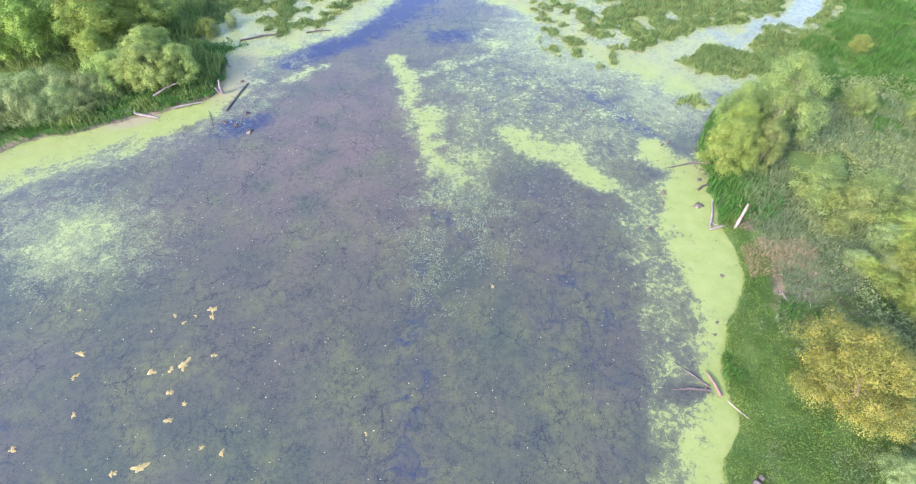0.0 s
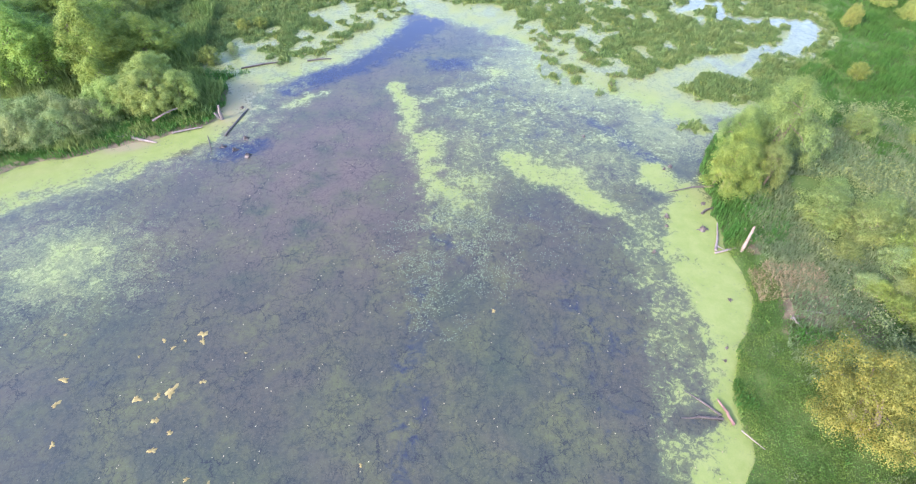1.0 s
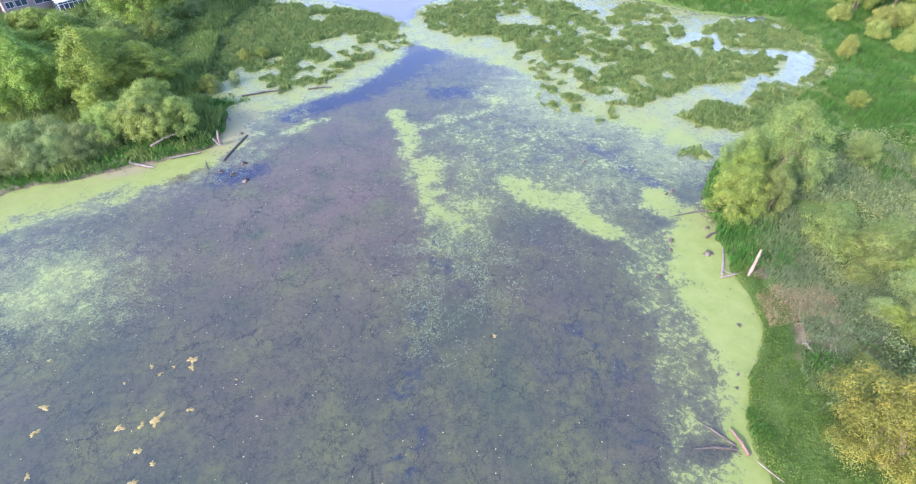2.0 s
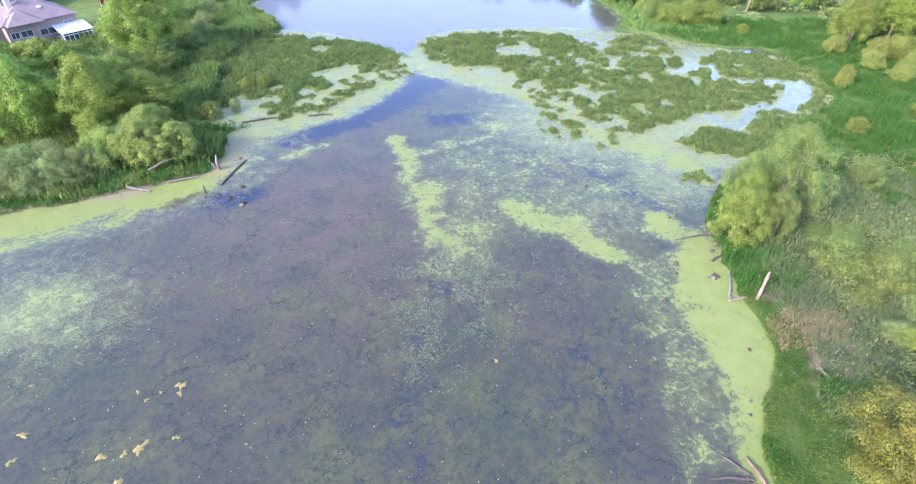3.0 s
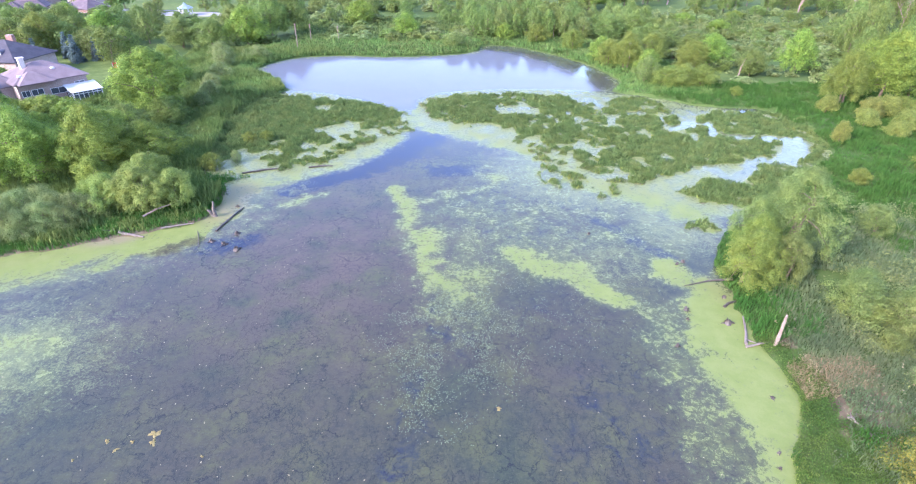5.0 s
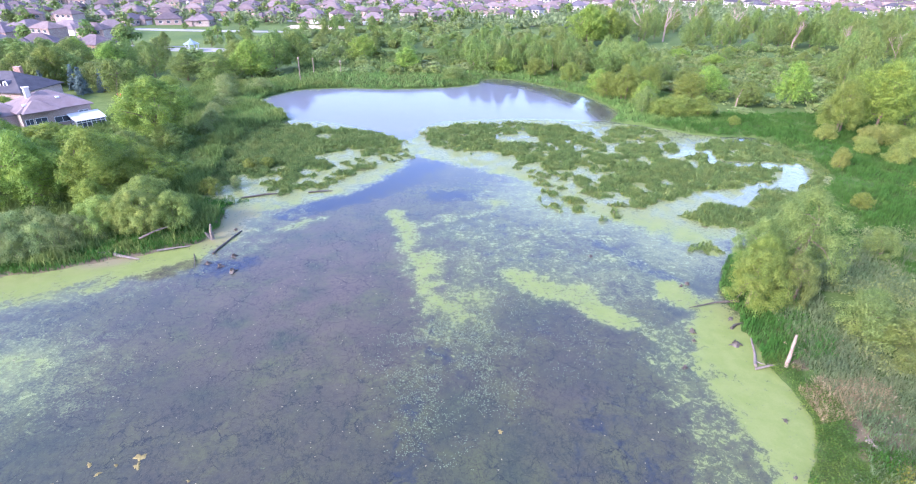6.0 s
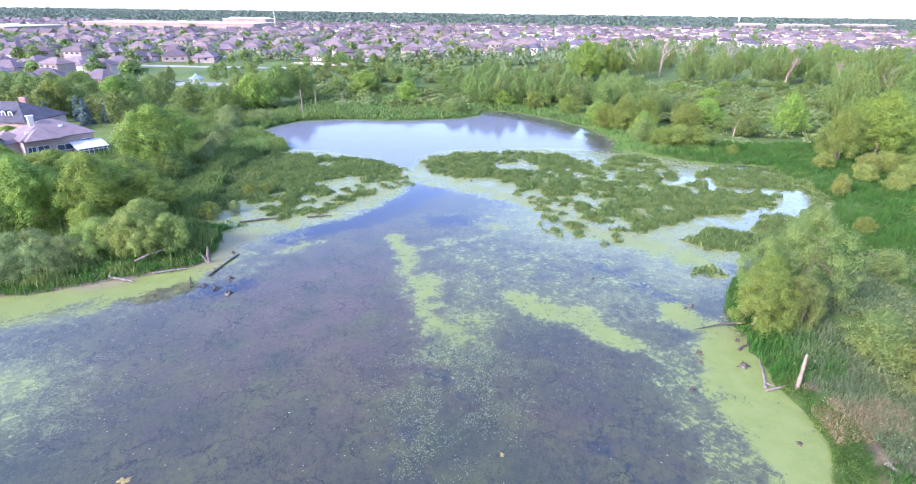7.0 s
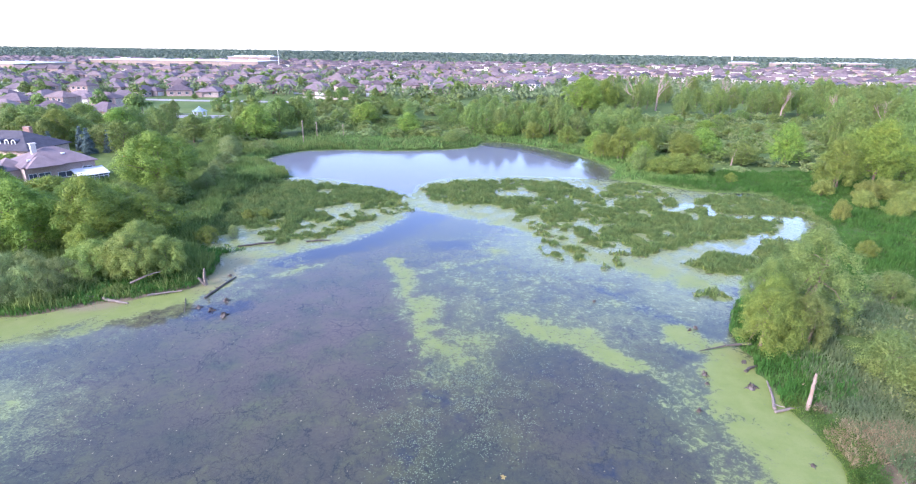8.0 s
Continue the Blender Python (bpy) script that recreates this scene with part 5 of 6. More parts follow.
kinds = [
    house_kind(14, 9.5, 3.4, 3.0, "brick_pink", "roof_mauve", "pink brick bungalow with brown hipped roof", 4.2),
    house_kind(13, 9.5, 3.6, 3.2, "brick_red", "roof_mauve", "red brick house with brown hipped roof", -4.0),
    house_kind(12, 9, 5.6, 2.6, "brick_pink", "roof_tan", "two-storey pink brick house with tan roof", 3.0),
    house_kind(12.5, 9.5, 5.5, 2.8, "siding", "roof_grey", "two-storey cream house with grey roof", -3.4),
    house_kind(15, 10, 3.5, 3.0, "siding", "roof_mauve", "cream bungalow with brown hipped roof", 4.5),
    house_kind(11.5, 8.5, 5.5, 2.8, "siding", "roof_tan", "pale two-storey house with tan gabled roof", 0, True),
]


# streets run across the view; houses stand in rows on both sides
spots, street_rows = [], []
y, k = 231.0, 0
while y < 1150:
    bend = rng.uniform(-0.04, 0.04)
    lo, hi = -0.98 * y - 20, 0.92 * y
    if k % 2 == 0:
        street_rows.append((y + 19, lo, hi, bend))
    x = lo + rng.uniform(0, 12)
    while x < hi:
        yy = y + bend * x + rng.uniform(-3, 3) + 7 * math.sin(x / 60 + k)
        park = math.hypot(x - 50, yy - 370) < 44 or math.hypot(x + 92, yy - 336) < 26 or math.hypot(x + 116, yy - 262) < 40
        mall = (-760 < x < -470 and 560 < yy < 730) or (-560 < x < -280 and 720 < yy < 900)
        thin = rng.random() < 0.05 + 0.30 * min(1, max(0, (yy - 600) / 500)) + (0.25 if x > 250 else 0)
        if yy > near_edge(x) and math.hypot(x + 113, yy - 236) > 26 and not park and not mall and not thin:
            spots.append((x, yy, (0 if k % 2 == 0 else 180) + rng.choice([0, 0, 90, -90, 25, -25]) + rng.uniform(-10, 10)))
        x += rng.uniform(17, 24)
    y += 36 if k % 2 == 0 else 28
    k += 1
spots.sort(key=lambda s: s[0] ** 2 + s[1] ** 2)
USED_HOUSE = set()
for x, y, turn in spots[:260]:
    odds = [0.36, 0.28, 0.30, 0.0, 0.06, 0.0] if x < 40 else [0.1, 0.1, 0.2, 0.25, 0.1, 0.25]
    kd = kinds[int(rng.choice(6, p=odds))]
    m = pose(x, y, z_at(x, y), 0, 0, turn)
    if kd.name in USED_HOUSE:
        clone(kd, m)
    else:
        USED_HOUSE.add(kd.name)
        kd.matrix_world = m


def far_houses(rows):
    """The houses beyond, too many to count: walls and roofs, each of its own size."""
    bw, br, bs = bmesh.new(), bmesh.new(), bmesh.new()
    for x, y, turn in rows:
        w, d, h, r = rng.uniform(10, 15), rng.uniform(8, 11), rng.choice([3.6, 5.8, 5.8]), rng.uniform(2.2, 3.4)
        m = pose(x, y, z_at(x, y), 0, 0, turn)
        pale = rng.random() < (0.2 if x < 0 else 0.65)
        for bm, f in ((bs if pale else bw, 0), (br, 1)):
            n0 = len(bm.verts)
            if f == 0:
                box(bm, -w / 2, w / 2, -d / 2, d / 2, -0.3, h)
            else:
                hip(bm, 0, 0, w, d, h, r, 0.5, 0.2, rng.random() < 0.3)
            bm.verts.ensure_lookup_table()
            for v in bm.verts[n0:]:
                v.co = m @ v.co
    for name, bm, mat in (("far_house_walls", bw, "brick_pink"), ("far_house_sidings", bs, "siding"), ("far_house_roofs", br, "roof_mixed")):
        me = bpy.data.meshes.new(name)
        bmesh.ops.recalc_face_normals(bm, faces=bm.faces)
        bm.to_mesh(me)
        bm.free()
        me.materials.append(M[mat])
        tagged(new(name, me), "distant suburban houses in rows", "houses", kind="stuff")


far_houses(spots[260:])


def roads():
    bm = bmesh.new()
    for y, lo, hi, bend in street_rows:
        prev = None
        n = 40
        for i in range(n + 1):
            x = lo + (hi - lo) * i / n
            yy = y + bend * x + 7 * math.sin(x / 60 + 0.5)
            if yy < near_edge(x) + 6:
                prev = None
                continue
            z = 1.36
            pair = [bm.verts.new((x, yy - 4.5, z)), bm.verts.new((x, yy + 4.5, z))]
            if prev:
                bm.faces.new((prev[0], pair[0], pair[1], prev[1]))
            prev = pair
    me = bpy.data.meshes.new("road")
    bm.to_mesh(me)
    bm.free()
    me.materials.append(M["concrete"])
    tagged(new("road", me), "pale concrete residential streets between houses", "road", kind="structure")


roads()


def disc(name, label, category, mat, x, y, z, a, b, turn=0, kind="structure", n=28):
    bm = bmesh.new()
    vs = []
    ph = rng.uniform(0, 6)
    for i in range(n):
        t = 2 * math.pi * i / n
        r = 1 + 0.12 * math.sin(2 * t + ph) + 0.07 * math.sin(5 * t)
        vs.append(bm.verts.new((a * r * math.cos(t), b * r * math.sin(t), 0)))
    top = bm.faces.new(vs)
    r = bmesh.ops.extrude_face_region(bm, geom=[top])
    for v in r["geom"]:
        if isinstance(v, bmesh.types.BMVert):
            v.co.z -= 0.5
    me = bpy.data.meshes.new(name)
    bmesh.ops.recalc_face_normals(bm, faces=bm.faces)
    bm.to_mesh(me)
    bm.free()
    me.materials.append(M[mat])
    ob = tagged(new(name, me), label, category, kind=kind)
    ob.matrix_world = pose(x, y, z, 0, 0, turn)
    return ob


disc("pavement_lot", "bare pale building soil by the houses", "ground", "dirt", -90, 336, z_at(-90, 336) + 0.12, 24, 11, 5)
disc("pavement_gazebo", "pale concrete plaza round a gazebo", "pavement", "concrete", -112, 236, z_at(-112, 236) + 0.10, 17, 6, 0)
disc("pavement_path", "pale footpath on the park lawn", "pavement", "concrete", -160, 246, z_at(-160, 246) + 0.10, 34, 1.6, -4)
disc("far_water", "small pond reflecting the sky behind the trees", "water", "glass", 52, 368, z_at(52, 368) + 0.15, 26, 15, 0)


def store(name, x0, x1, y0, y1, h, label):
    """A flat-roofed shopping building with parapet, entrance gables and shop front bays."""
    ob = thing(name, label, "store", pose((x0 + x1) / 2, (y0 + y1) / 2, 1.3))
    w, d = x1 - x0, y1 - y0
    bm = bmesh.new()
    box(bm, -w / 2, w / 2, -d / 2, d / 2, -0.5, h)
    part("wall", bm, "tanwall", ob)
    bm = bmesh.new()
    box(bm, -w / 2 - 0.6, w / 2 + 0.6, -d / 2 - 0.6, d / 2 + 0.6, h + 0.004, h + 0.7)
    part("roof", bm, "membrane", ob, "white flat roof")
    for k in range(5):
        x = -w / 2 + w * (k + 0.5) / 5
        bm = bmesh.new()
        box(bm, x - 6, x + 6, -d / 2 - 1.0, -d / 2 + 2, 0.2, h * 0.6)
        part("shop_front", bm, "glass", ob)
        bm = bmesh.new()
        box(bm, x - 5, x + 5, -4, 4, h + 0.7, h + 2.4)
        part("roof_unit", bm, "metal", ob)
    return ob


store("shopping_centre", -745, -490, 600, 690, 8, "long tan shopping centre with white flat roof")
store("shopping_centre", -540, -300, 800, 890, 9, "long tan shopping centre with white flat roof")
store("shopping_centre", -400, -330, 935, 985, 13, "tall tan store with white flat roof")
store("warehouse", 700, 790, 1290, 1340, 9, "white flat warehouse on the far plain")
store("warehouse", 900, 1010, 1400, 1450, 9, "white flat warehouse on the far plain")
store("warehouse", 600, 650, 1290, 1330, 9, "white flat warehouse on the far plain")


def water_tower(x, y, h):
    ob = thing("water_tower", "white water tower above the far treeline", "tower", pose(x, y, 1))
    bm = bmesh.new()
    prof = [(4.5, 0), (2.6, 5), (2.2, h * 0.62), (3.5, h * 0.70), (8.0, h * 0.78), (9.2, h * 0.87), (8.0, h * 0.95), (4, h * 0.995), (0.3, h)]
    rings = [[bm.verts.new((r * math.cos(a), r * math.sin(a), z)) for a in np.linspace(0, 2 * math.pi, 20, endpoint=False)] for r, z in prof]
    for r0, r1 in zip(rings, rings[1:]):
        for i in range(20):
            j = (i + 1) % 20
            bm.faces.new((r0[i], r0[j], r1[j], r1[i]))
    part("tank", bm, "white", ob)


water_tower(1010, 2210, 52)


def mast(x, y, h):
    ob = thing("radio_mast", "slender white radio mast", "mast", pose(x, y, 1))
    part("pole", tubes_bm([([(0, 0, -1), (0, 0, h * 0.6), (0, 0, h)], [0.5, 0.4, 0.22], 6)]), "metal", ob)
    bm = bmesh.new()
    box(bm, -1.6, 1.6, -1.6, 1.6, h * 0.9, h * 0.95)
    part("antenna", bm, "metal", ob)


mast(-270, 800, 32)


def post(x, y, h, r=0.12):
    ob = thing("nesting_post", "weathered pale nesting post in the reeds", "post", pose(x, y, z_at(x, y)), "posts in the reeds")
    part("pole", tubes_bm([([(0, 0, -0.4), (0.05, 0, h * 0.5), (0, 0, h)], [r * 0.75, r * 0.65, r * 0.55], 8)]), "palewood", ob)
    bm = bmesh.new()
    box(bm, -0.2, 0.2, -0.2, 0.2, h - 0.4, h, 0.03)
    part("box", bm, "palewood", ob)


post(-52.5, 171.5, 7.5, 0.20)
post(-51.5, 184, 5.5, 0.18)
post(-43, 186, 4.6, 0.14)
post(29, 196, 5.0, 0.16)


def gazebo(x, y):
    ob = thing("gazebo", "white columned gazebo with teal roof", "gazebo", pose(x, y, z_at(x, y) + 0.15))
    n, R, h = 8, 2.6, 2.7
    for i in range(n):
        a = 2 * math.pi * i / n
        c, s = R * math.cos(a), R * math.sin(a)
        part("column", tubes_bm([([(c, s, 0), (c, s, h / 2), (c, s, h)], [0.16, 0.15, 0.14], 8)]), "white", ob)
    bm = bmesh.new()
    bmesh.ops.create_cone(bm, cap_ends=True, segments=8, radius1=R + 0.7, radius2=0.5, depth=1.4, matrix=pose(0, 0, h + 0.7))
    part("roof", bm, "teal", ob)
    bm = bmesh.new()
    bmesh.ops.create_cone(bm, cap_ends=True, segments=8, radius1=0.8, radius2=0.2, depth=0.7, matrix=pose(0, 0, h + 1.7))
    part("cupola", bm, "teal", ob)
    bm = bmesh.new()
    bmesh.ops.create_cone(bm, cap_ends=True, segments=24, radius1=R + 0.6, radius2=R + 0.6, depth=0.4, matrix=pose(0, 0, -0.18))
    part("floor_slab", bm, "concrete", ob)


gazebo(-114.5, 232.5)


def pink_house():
    ob = thing("house", "pink brick house with mauve hipped roof and sunroom", "house", pose(-92.6, 117.2, z_at(-88, 118), 0, 0, 52), "houses by the pond")
    w, d, h = 13.0, 11.0, 5.0
    bm = bmesh.new()
    box(bm, -w / 2, w / 2, -d / 2, d / 2, -0.4, h)
    box(bm, -w / 2 - 3.4, -w / 2 + 0.3, -d / 2 + 3, d / 2 - 1, -0.4, h - 0.8)
    part("wall", bm, "brick_pink", ob)
    bm = bmesh.new()
    hip(bm, 0, 0, w, d, h, 3.0, 0.6)
    part("roof", bm, "roof_pale", ob)
    bm = bmesh.new()
    hip(bm, -w / 2 - 1.2, 1.0, 5.4, 6.4, h - 0.75, 2.2, 0.5)
    part("roof", bm, "roof_pale", ob)
    bm = bmesh.new()
    hip(bm, -3.0, -d / 2 + 1.2, 5.6, 4.8, h + 0.02, 1.9, 0.55)
    part("roof", bm, "roof_pale", ob)
    for x, ww, z in ((-5.3, 1.5, 2.2), (-3.2, 2.2, 2.2), (0.6, 3.0, 1.9), (4.9, 2.0, 2.5)):
        window(ob, x, -d / 2, z, ww, 1.7 if ww > 3 else 1.3, "s", 3 if ww > 3 else 1)
        window(ob, w / 2, 0, 2.8, 1.6, 1.3, "e")
    bm = bmesh.new()
    box(bm, -3.5, -2.5, -0.9, 0.1, h + 1.2, h + 4.0, 0.04)
    box(bm, -3.65, -2.35, -1.05, 0.25, h + 4.0, h + 4.15)
    part("chimney", bm, "siding", ob, "pale chimney with cap")
    for x, y in ((-5.0, -3.9), (-2.2, -4.4), (1.5, -2.8)):
        bm = bmesh.new()
        z = h + 3.0 * (1 - abs(y) / (d / 2 + 0.6)) + 0.12
        box(bm, x - 0.35, x + 0.35, y - 0.4, y + 0.4, z - 0.25, z + 0.08, 0.03)
        part("skylight", bm, "white", ob)
    # sunroom with glazed walls and a white roof
    x0, x1, y0, y1, z0, z1 = 1.8, 7.4, -d / 2 - 4.2, -d / 2 - 0.02, 0.4, 2.4
    bm = bmesh.new()
    box(bm, x0 - 0.4, x1 + 3.0, y0 - 1.4, y1, -0.4, z0)
    part("terrace", bm, "concrete", ob)
    bm = bmesh.new()
    for k in range(7):
        x = x0 + (x1 - x0) * k / 6
        box(bm, x - 0.07, x + 0.07, y0, y0 + 0.14, z0, z1)
    for k in range(1, 5):
        y = y0 + (y1 - y0) * k / 5
        box(bm, x1 - 0.14, x1, y - 0.07, y + 0.07, z0, z1 + 0.2)
        box(bm, x0, x0 + 0.14, y - 0.07, y + 0.07, z0, z1 + 0.2)
    box(bm, x0, x1, y0 + 0.003, y0 + 0.13, z1 - 0.5, z1 - 0.35)
    box(bm, x0, x1, y0 + 0.003, y0 + 0.13, z0, z0 + 0.25)
    part("sunroom_frame", bm, "white", ob, "white sunroom frame")
    bm = bmesh.new()
    box(bm, x0 + 0.05, x1 - 0.05, y0 + 0.05, y1 - 0.05, z0, z1 - 0.05)
    part("sunroom_glass", bm, "glass", ob, "dark glazed sunroom walls")
    bm = bmesh.new()
    vs = [bm.verts.new(v) for v in ((x0 - 0.3, y0 - 0.3, z1), (x1 + 0.3, y0 - 0.3, z1), (x1 + 0.3, y1, z1 + 0.9), (x0 - 0.3, y1, z1 + 0.9),
                                    (x0 - 0.3, y0 - 0.3, z1 + 0.15), (x1 + 0.3, y0 - 0.3, z1 + 0.15), (x1 + 0.3, y1, z1 + 1.05), (x0 - 0.3, y1, z1 + 1.05))]
    for f in ((0, 3, 2, 1), (4, 5, 6, 7), (0, 1, 5, 4), (1, 2, 6, 5), (2, 3, 7, 6), (3, 0, 4, 7)):
        bm.faces.new([vs[i] for i in f])
    part("sunroom_roof", bm, "white", ob, "white panel sunroom roof")


def grey_house():
    ob = thing("house", "large house with grey shingle roof and white dormers", "house", pose(-125.0, 138.0, z_at(-118, 136), 0, 0, -4), "houses by the pond")
    w, d, h = 34.0, 13.0, 4.4
    bm = bmesh.new()
    box(bm, -w / 2, w / 2, -d / 2, d / 2, -0.4, h)
    part("wall", bm, "brick_pink", ob)
    bm = bmesh.new()
    hip(bm, 0, 0, w, d, h, 3.8, 0.6)
    part("roof", bm, "roof_grey", ob)
    for x in (8.2, 10.4, 12.2):
        y = -d / 2 + 1.6
        bm = bmesh.new()
        box(bm, x - 0.6, x + 0.6, y, y + 2.6, h + 0.5, h + 1.7)
        bmesh.ops.create_cone(bm, cap_ends=True, segments=16, radius1=0.6, radius2=0.6, depth=2.6, matrix=pose(x, y + 1.3, h + 1.7, 90))
        dormer = part("dormer", bm, "roof_grey", ob, "arched dormer with white surround")
        bm = bmesh.new()
        box(bm, x - 0.58, x + 0.58, y - 0.04, y - 0.005, h + 0.6, h + 1.75)
        bmesh.ops.create_cone(bm, cap_ends=True, segments=16, radius1=0.57, radius2=0.57, depth=0.03, matrix=pose(x, y - 0.022, h + 1.75, 90))
        part("surround", bm, "white", dormer, "white arched window surround")
        bm = bmesh.new()
        box(bm, x - 0.34, x + 0.34, y - 0.06, y - 0.045, h + 0.8, h + 2.0)
        part("pane", bm, "glass", dormer)
    for x in (-13, -9, -5, 0, 3.6):
        window(ob, x, -d / 2, 1.4, 1.9, 1.7, "s")
    window(ob, w / 2, 0, 1.4, 1.9, 1.5, "e")
    bm = bmesh.new()
    box(bm, 9.6, 11.4, 1.4, 2.4, h + 1.5, h + 4.6, 0.04)
    part("chimney", bm, "brick_red", ob)


pink_house()
grey_house()
disc("swimming_pool", "bright blue garden swimming pool beside a terrace", "pool", "pool", -78.0, 119.0, z_at(-78, 119) + 0.30, 4.6, 2.2, 50, kind="")


def slide(x, y):
    ob = thing("play_slide", "red plastic play slide on the lawn", "slide", pose(x, y, z_at(x, y), 0, 0, 30))
    bm = bmesh.new()
    vs = [bm.verts.new(v) for v in ((-0.5, 0, 2.0), (0.5, 0, 2.0), (0.5, 2.6, 0.2), (-0.5, 2.6, 0.2), (-0.5, 0, 1.85), (0.5, 0, 1.85), (0.5, 2.6, 0.05), (-0.5, 2.6, 0.05))]
    for f in ((0, 1, 2, 3), (7, 6, 5, 4), (0, 4, 5, 1), (1, 5, 6, 2), (2, 6, 7, 3), (3, 7, 4, 0)):
        bm.faces.new([vs[i] for i in f])
    part("chute", bm, "redplastic", ob)
    for sx in (-0.5, 0.5):
        part("leg", tubes_bm([([(sx, 0, -0.1), (sx, 0, 1), (sx, 0, 2.0)], [0.06, 0.06, 0.06], 6)]), "metal", ob)


slide(-92, 142)


# ---- street trees and far woods ----
done = 0
while done < 299:
    y = 240 + 620 * rng.random() ** 1.4
    x = rng.uniform(-0.95 * y, 0.9 * y)
    if y < near_edge(x) - 24 or (x > 70 and y < 340) or math.hypot(x - 50, y - 370) < 30:
        continue
    s = rng.uniform(0.45, 1.0)
    plant(fartree[done % 3], x, y, s, s * rng.uniform(0.9, 1.15))
    done += 1


for i in range(105):
    x = rng.uniform(-250, 400)
    y = near_edge(x) + rng.uniform(-26, 8)
    s = rng.uniform(0.35, 0.75) * (1.4 if x > 110 else 1.0)
    if math.hypot(x + 113, y - 236) > 14 and math.hypot(x - 50, y - 370) > 32:
        plant(farwood[i % 5], x, y, s * rng.uniform(0.7, 1.0), s)


def far_woods(name, n, xr, yr, wr, hr, card, mat, label, density=None):
    """Distant woods: crowns of leaf clumps, too many to count."""
    C, N = [], []
    for _ in range(n):
        y = yr[0] + (yr[1] - yr[0]) * rng.random() ** 1.3
        x = rng.uniform(*xr) * y
        if density and rng.random() > density(x, y):
            continue
        w, h = rng.uniform(*wr), rng.uniform(*hr)
        m = 19
        u = unit(m)
        u[:, 2] = np.abs(u[:, 2])
        C.append(np.array([x, y, 1 + h * 0.25]) + u * np.array([w / 2, w / 2, h * 0.75]) * rng.uniform(0.6, 1.05, (m, 1)))
        N.append(u + unit(m) * 0.7)
    C, N = np.concatenate(C), np.concatenate(N)
    N /= np.linalg.norm(N, axis=1, keepdims=True)
    V, F = leaf_cards(C, N, card, card * 0.7)
    tagged(new(name, np_mesh(name, V, F, mat)), label, "woods", kind="stuff")


far_woods("suburb_trees", 6500, (-0.95, 0.95), (340, 1300), (5, 8), (4, 8), 2.0, "suburb", "green garden trees among distant houses")
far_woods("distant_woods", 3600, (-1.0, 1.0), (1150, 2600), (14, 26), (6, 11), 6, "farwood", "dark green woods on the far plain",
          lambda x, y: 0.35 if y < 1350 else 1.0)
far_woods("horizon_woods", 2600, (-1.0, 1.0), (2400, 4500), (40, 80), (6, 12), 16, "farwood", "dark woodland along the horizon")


# ---- dead wood ----
def log(name, label, pts, radii, mat, category="log", group="dead wood round the pond", twigs=0, sides=9):
    """A fallen or standing trunk with an uneven, tapered stem and broken branch stubs."""
    ob = thing(name, label, category, Matrix.Translation(pts[0]), group)
    o = Vector(pts[0])
    loc = [Vector(p) - o for p in pts]
    fine, rad = [], []
    for i in range(len(loc) - 1):
        for k in range(3):
            t = k / 3
            fine.append(tuple(loc[i].lerp(loc[i + 1], t) + Vector(rng.normal(size=3) * radii[i] * 0.12)))
            rad.append(radii[i] * (1 - t) + radii[i + 1] * t)
    fine.append(tuple(loc[-1]))
    rad.append(radii[-1])
    part("stem", tubes_bm([(fine, rad, sides)]), mat, ob)
    for _ in range(twigs):
        i = int(rng.integers(1, len(fine) - 1))
        a = Vector(fine[i])
        d = Vector(rng.normal(size=3)).normalized()
        d.z = abs(d.z) * 0.5
        L = rng.uniform(4, 9) * rad[i]
        part("branch", tubes_bm([([tuple(a), tuple(a + d * L * 0.5), tuple(a + d * L + Vector((0, 0, 0.1)))], [rad[i] * 0.5, rad[i] * 0.35, rad[i] * 0.15], 5)]), mat, ob)
    return ob


log("fallen_log", "dark wet fallen log floating by the shore", [(-32.9, 60.7, 0.05), (-32.4, 63.8, 0.12), (-31.7, 67.4, 0.10)], [0.15, 0.14, 0.09], "wetwood", twigs=2)
log("dead_snag", "broken weathered trunk standing at the shore", [(-34.7, 64.8, -0.2), (-34.55, 64.6, 1.2), (-34.3, 64.3, 2.5)], [0.30, 0.20, 0.12], "deadwood", twigs=1)
log("dead_snag", "short splintered trunk leaning at the shore", [(-34.6, 64.9, -0.2), (-35.0, 64.6, 0.6), (-35.3, 64.4, 1.2)], [0.3, 0.2, 0.1], "deadwood")
log("fallen_log", "pale barkless log lying on the muddy bank", [(-45.9, 60.0, 0.35), (-44.2, 59.2, 0.30), (-41.4, 58.7, 0.12)], [0.28, 0.20, 0.09], "deadwood", twigs=2)
log("fallen_log", "grey log lying along the grassy bank", [(-40.2, 60.8, 0.2), (-38.2, 61.8, 0.2), (-36.6, 62.4, 0.2)], [0.13, 0.11, 0.08], "deadwood")
log("dead_branch", "grey dead branch caught in willow shrubs", [(-43.0, 62.2, 1.2), (-41.3, 63.3, 1.9), (-39.6, 64.2, 2.2)], [0.14, 0.10, 0.05], "deadwood", twigs=3)
log("fallen_log", "thin dark log lying along the marsh edge", [(-36.3, 79.3, 0.12), (-33.0, 80.8, 0.16), (-30.0, 81.8, 0.12)], [0.16, 0.14, 0.08], "wetwood", twigs=2)
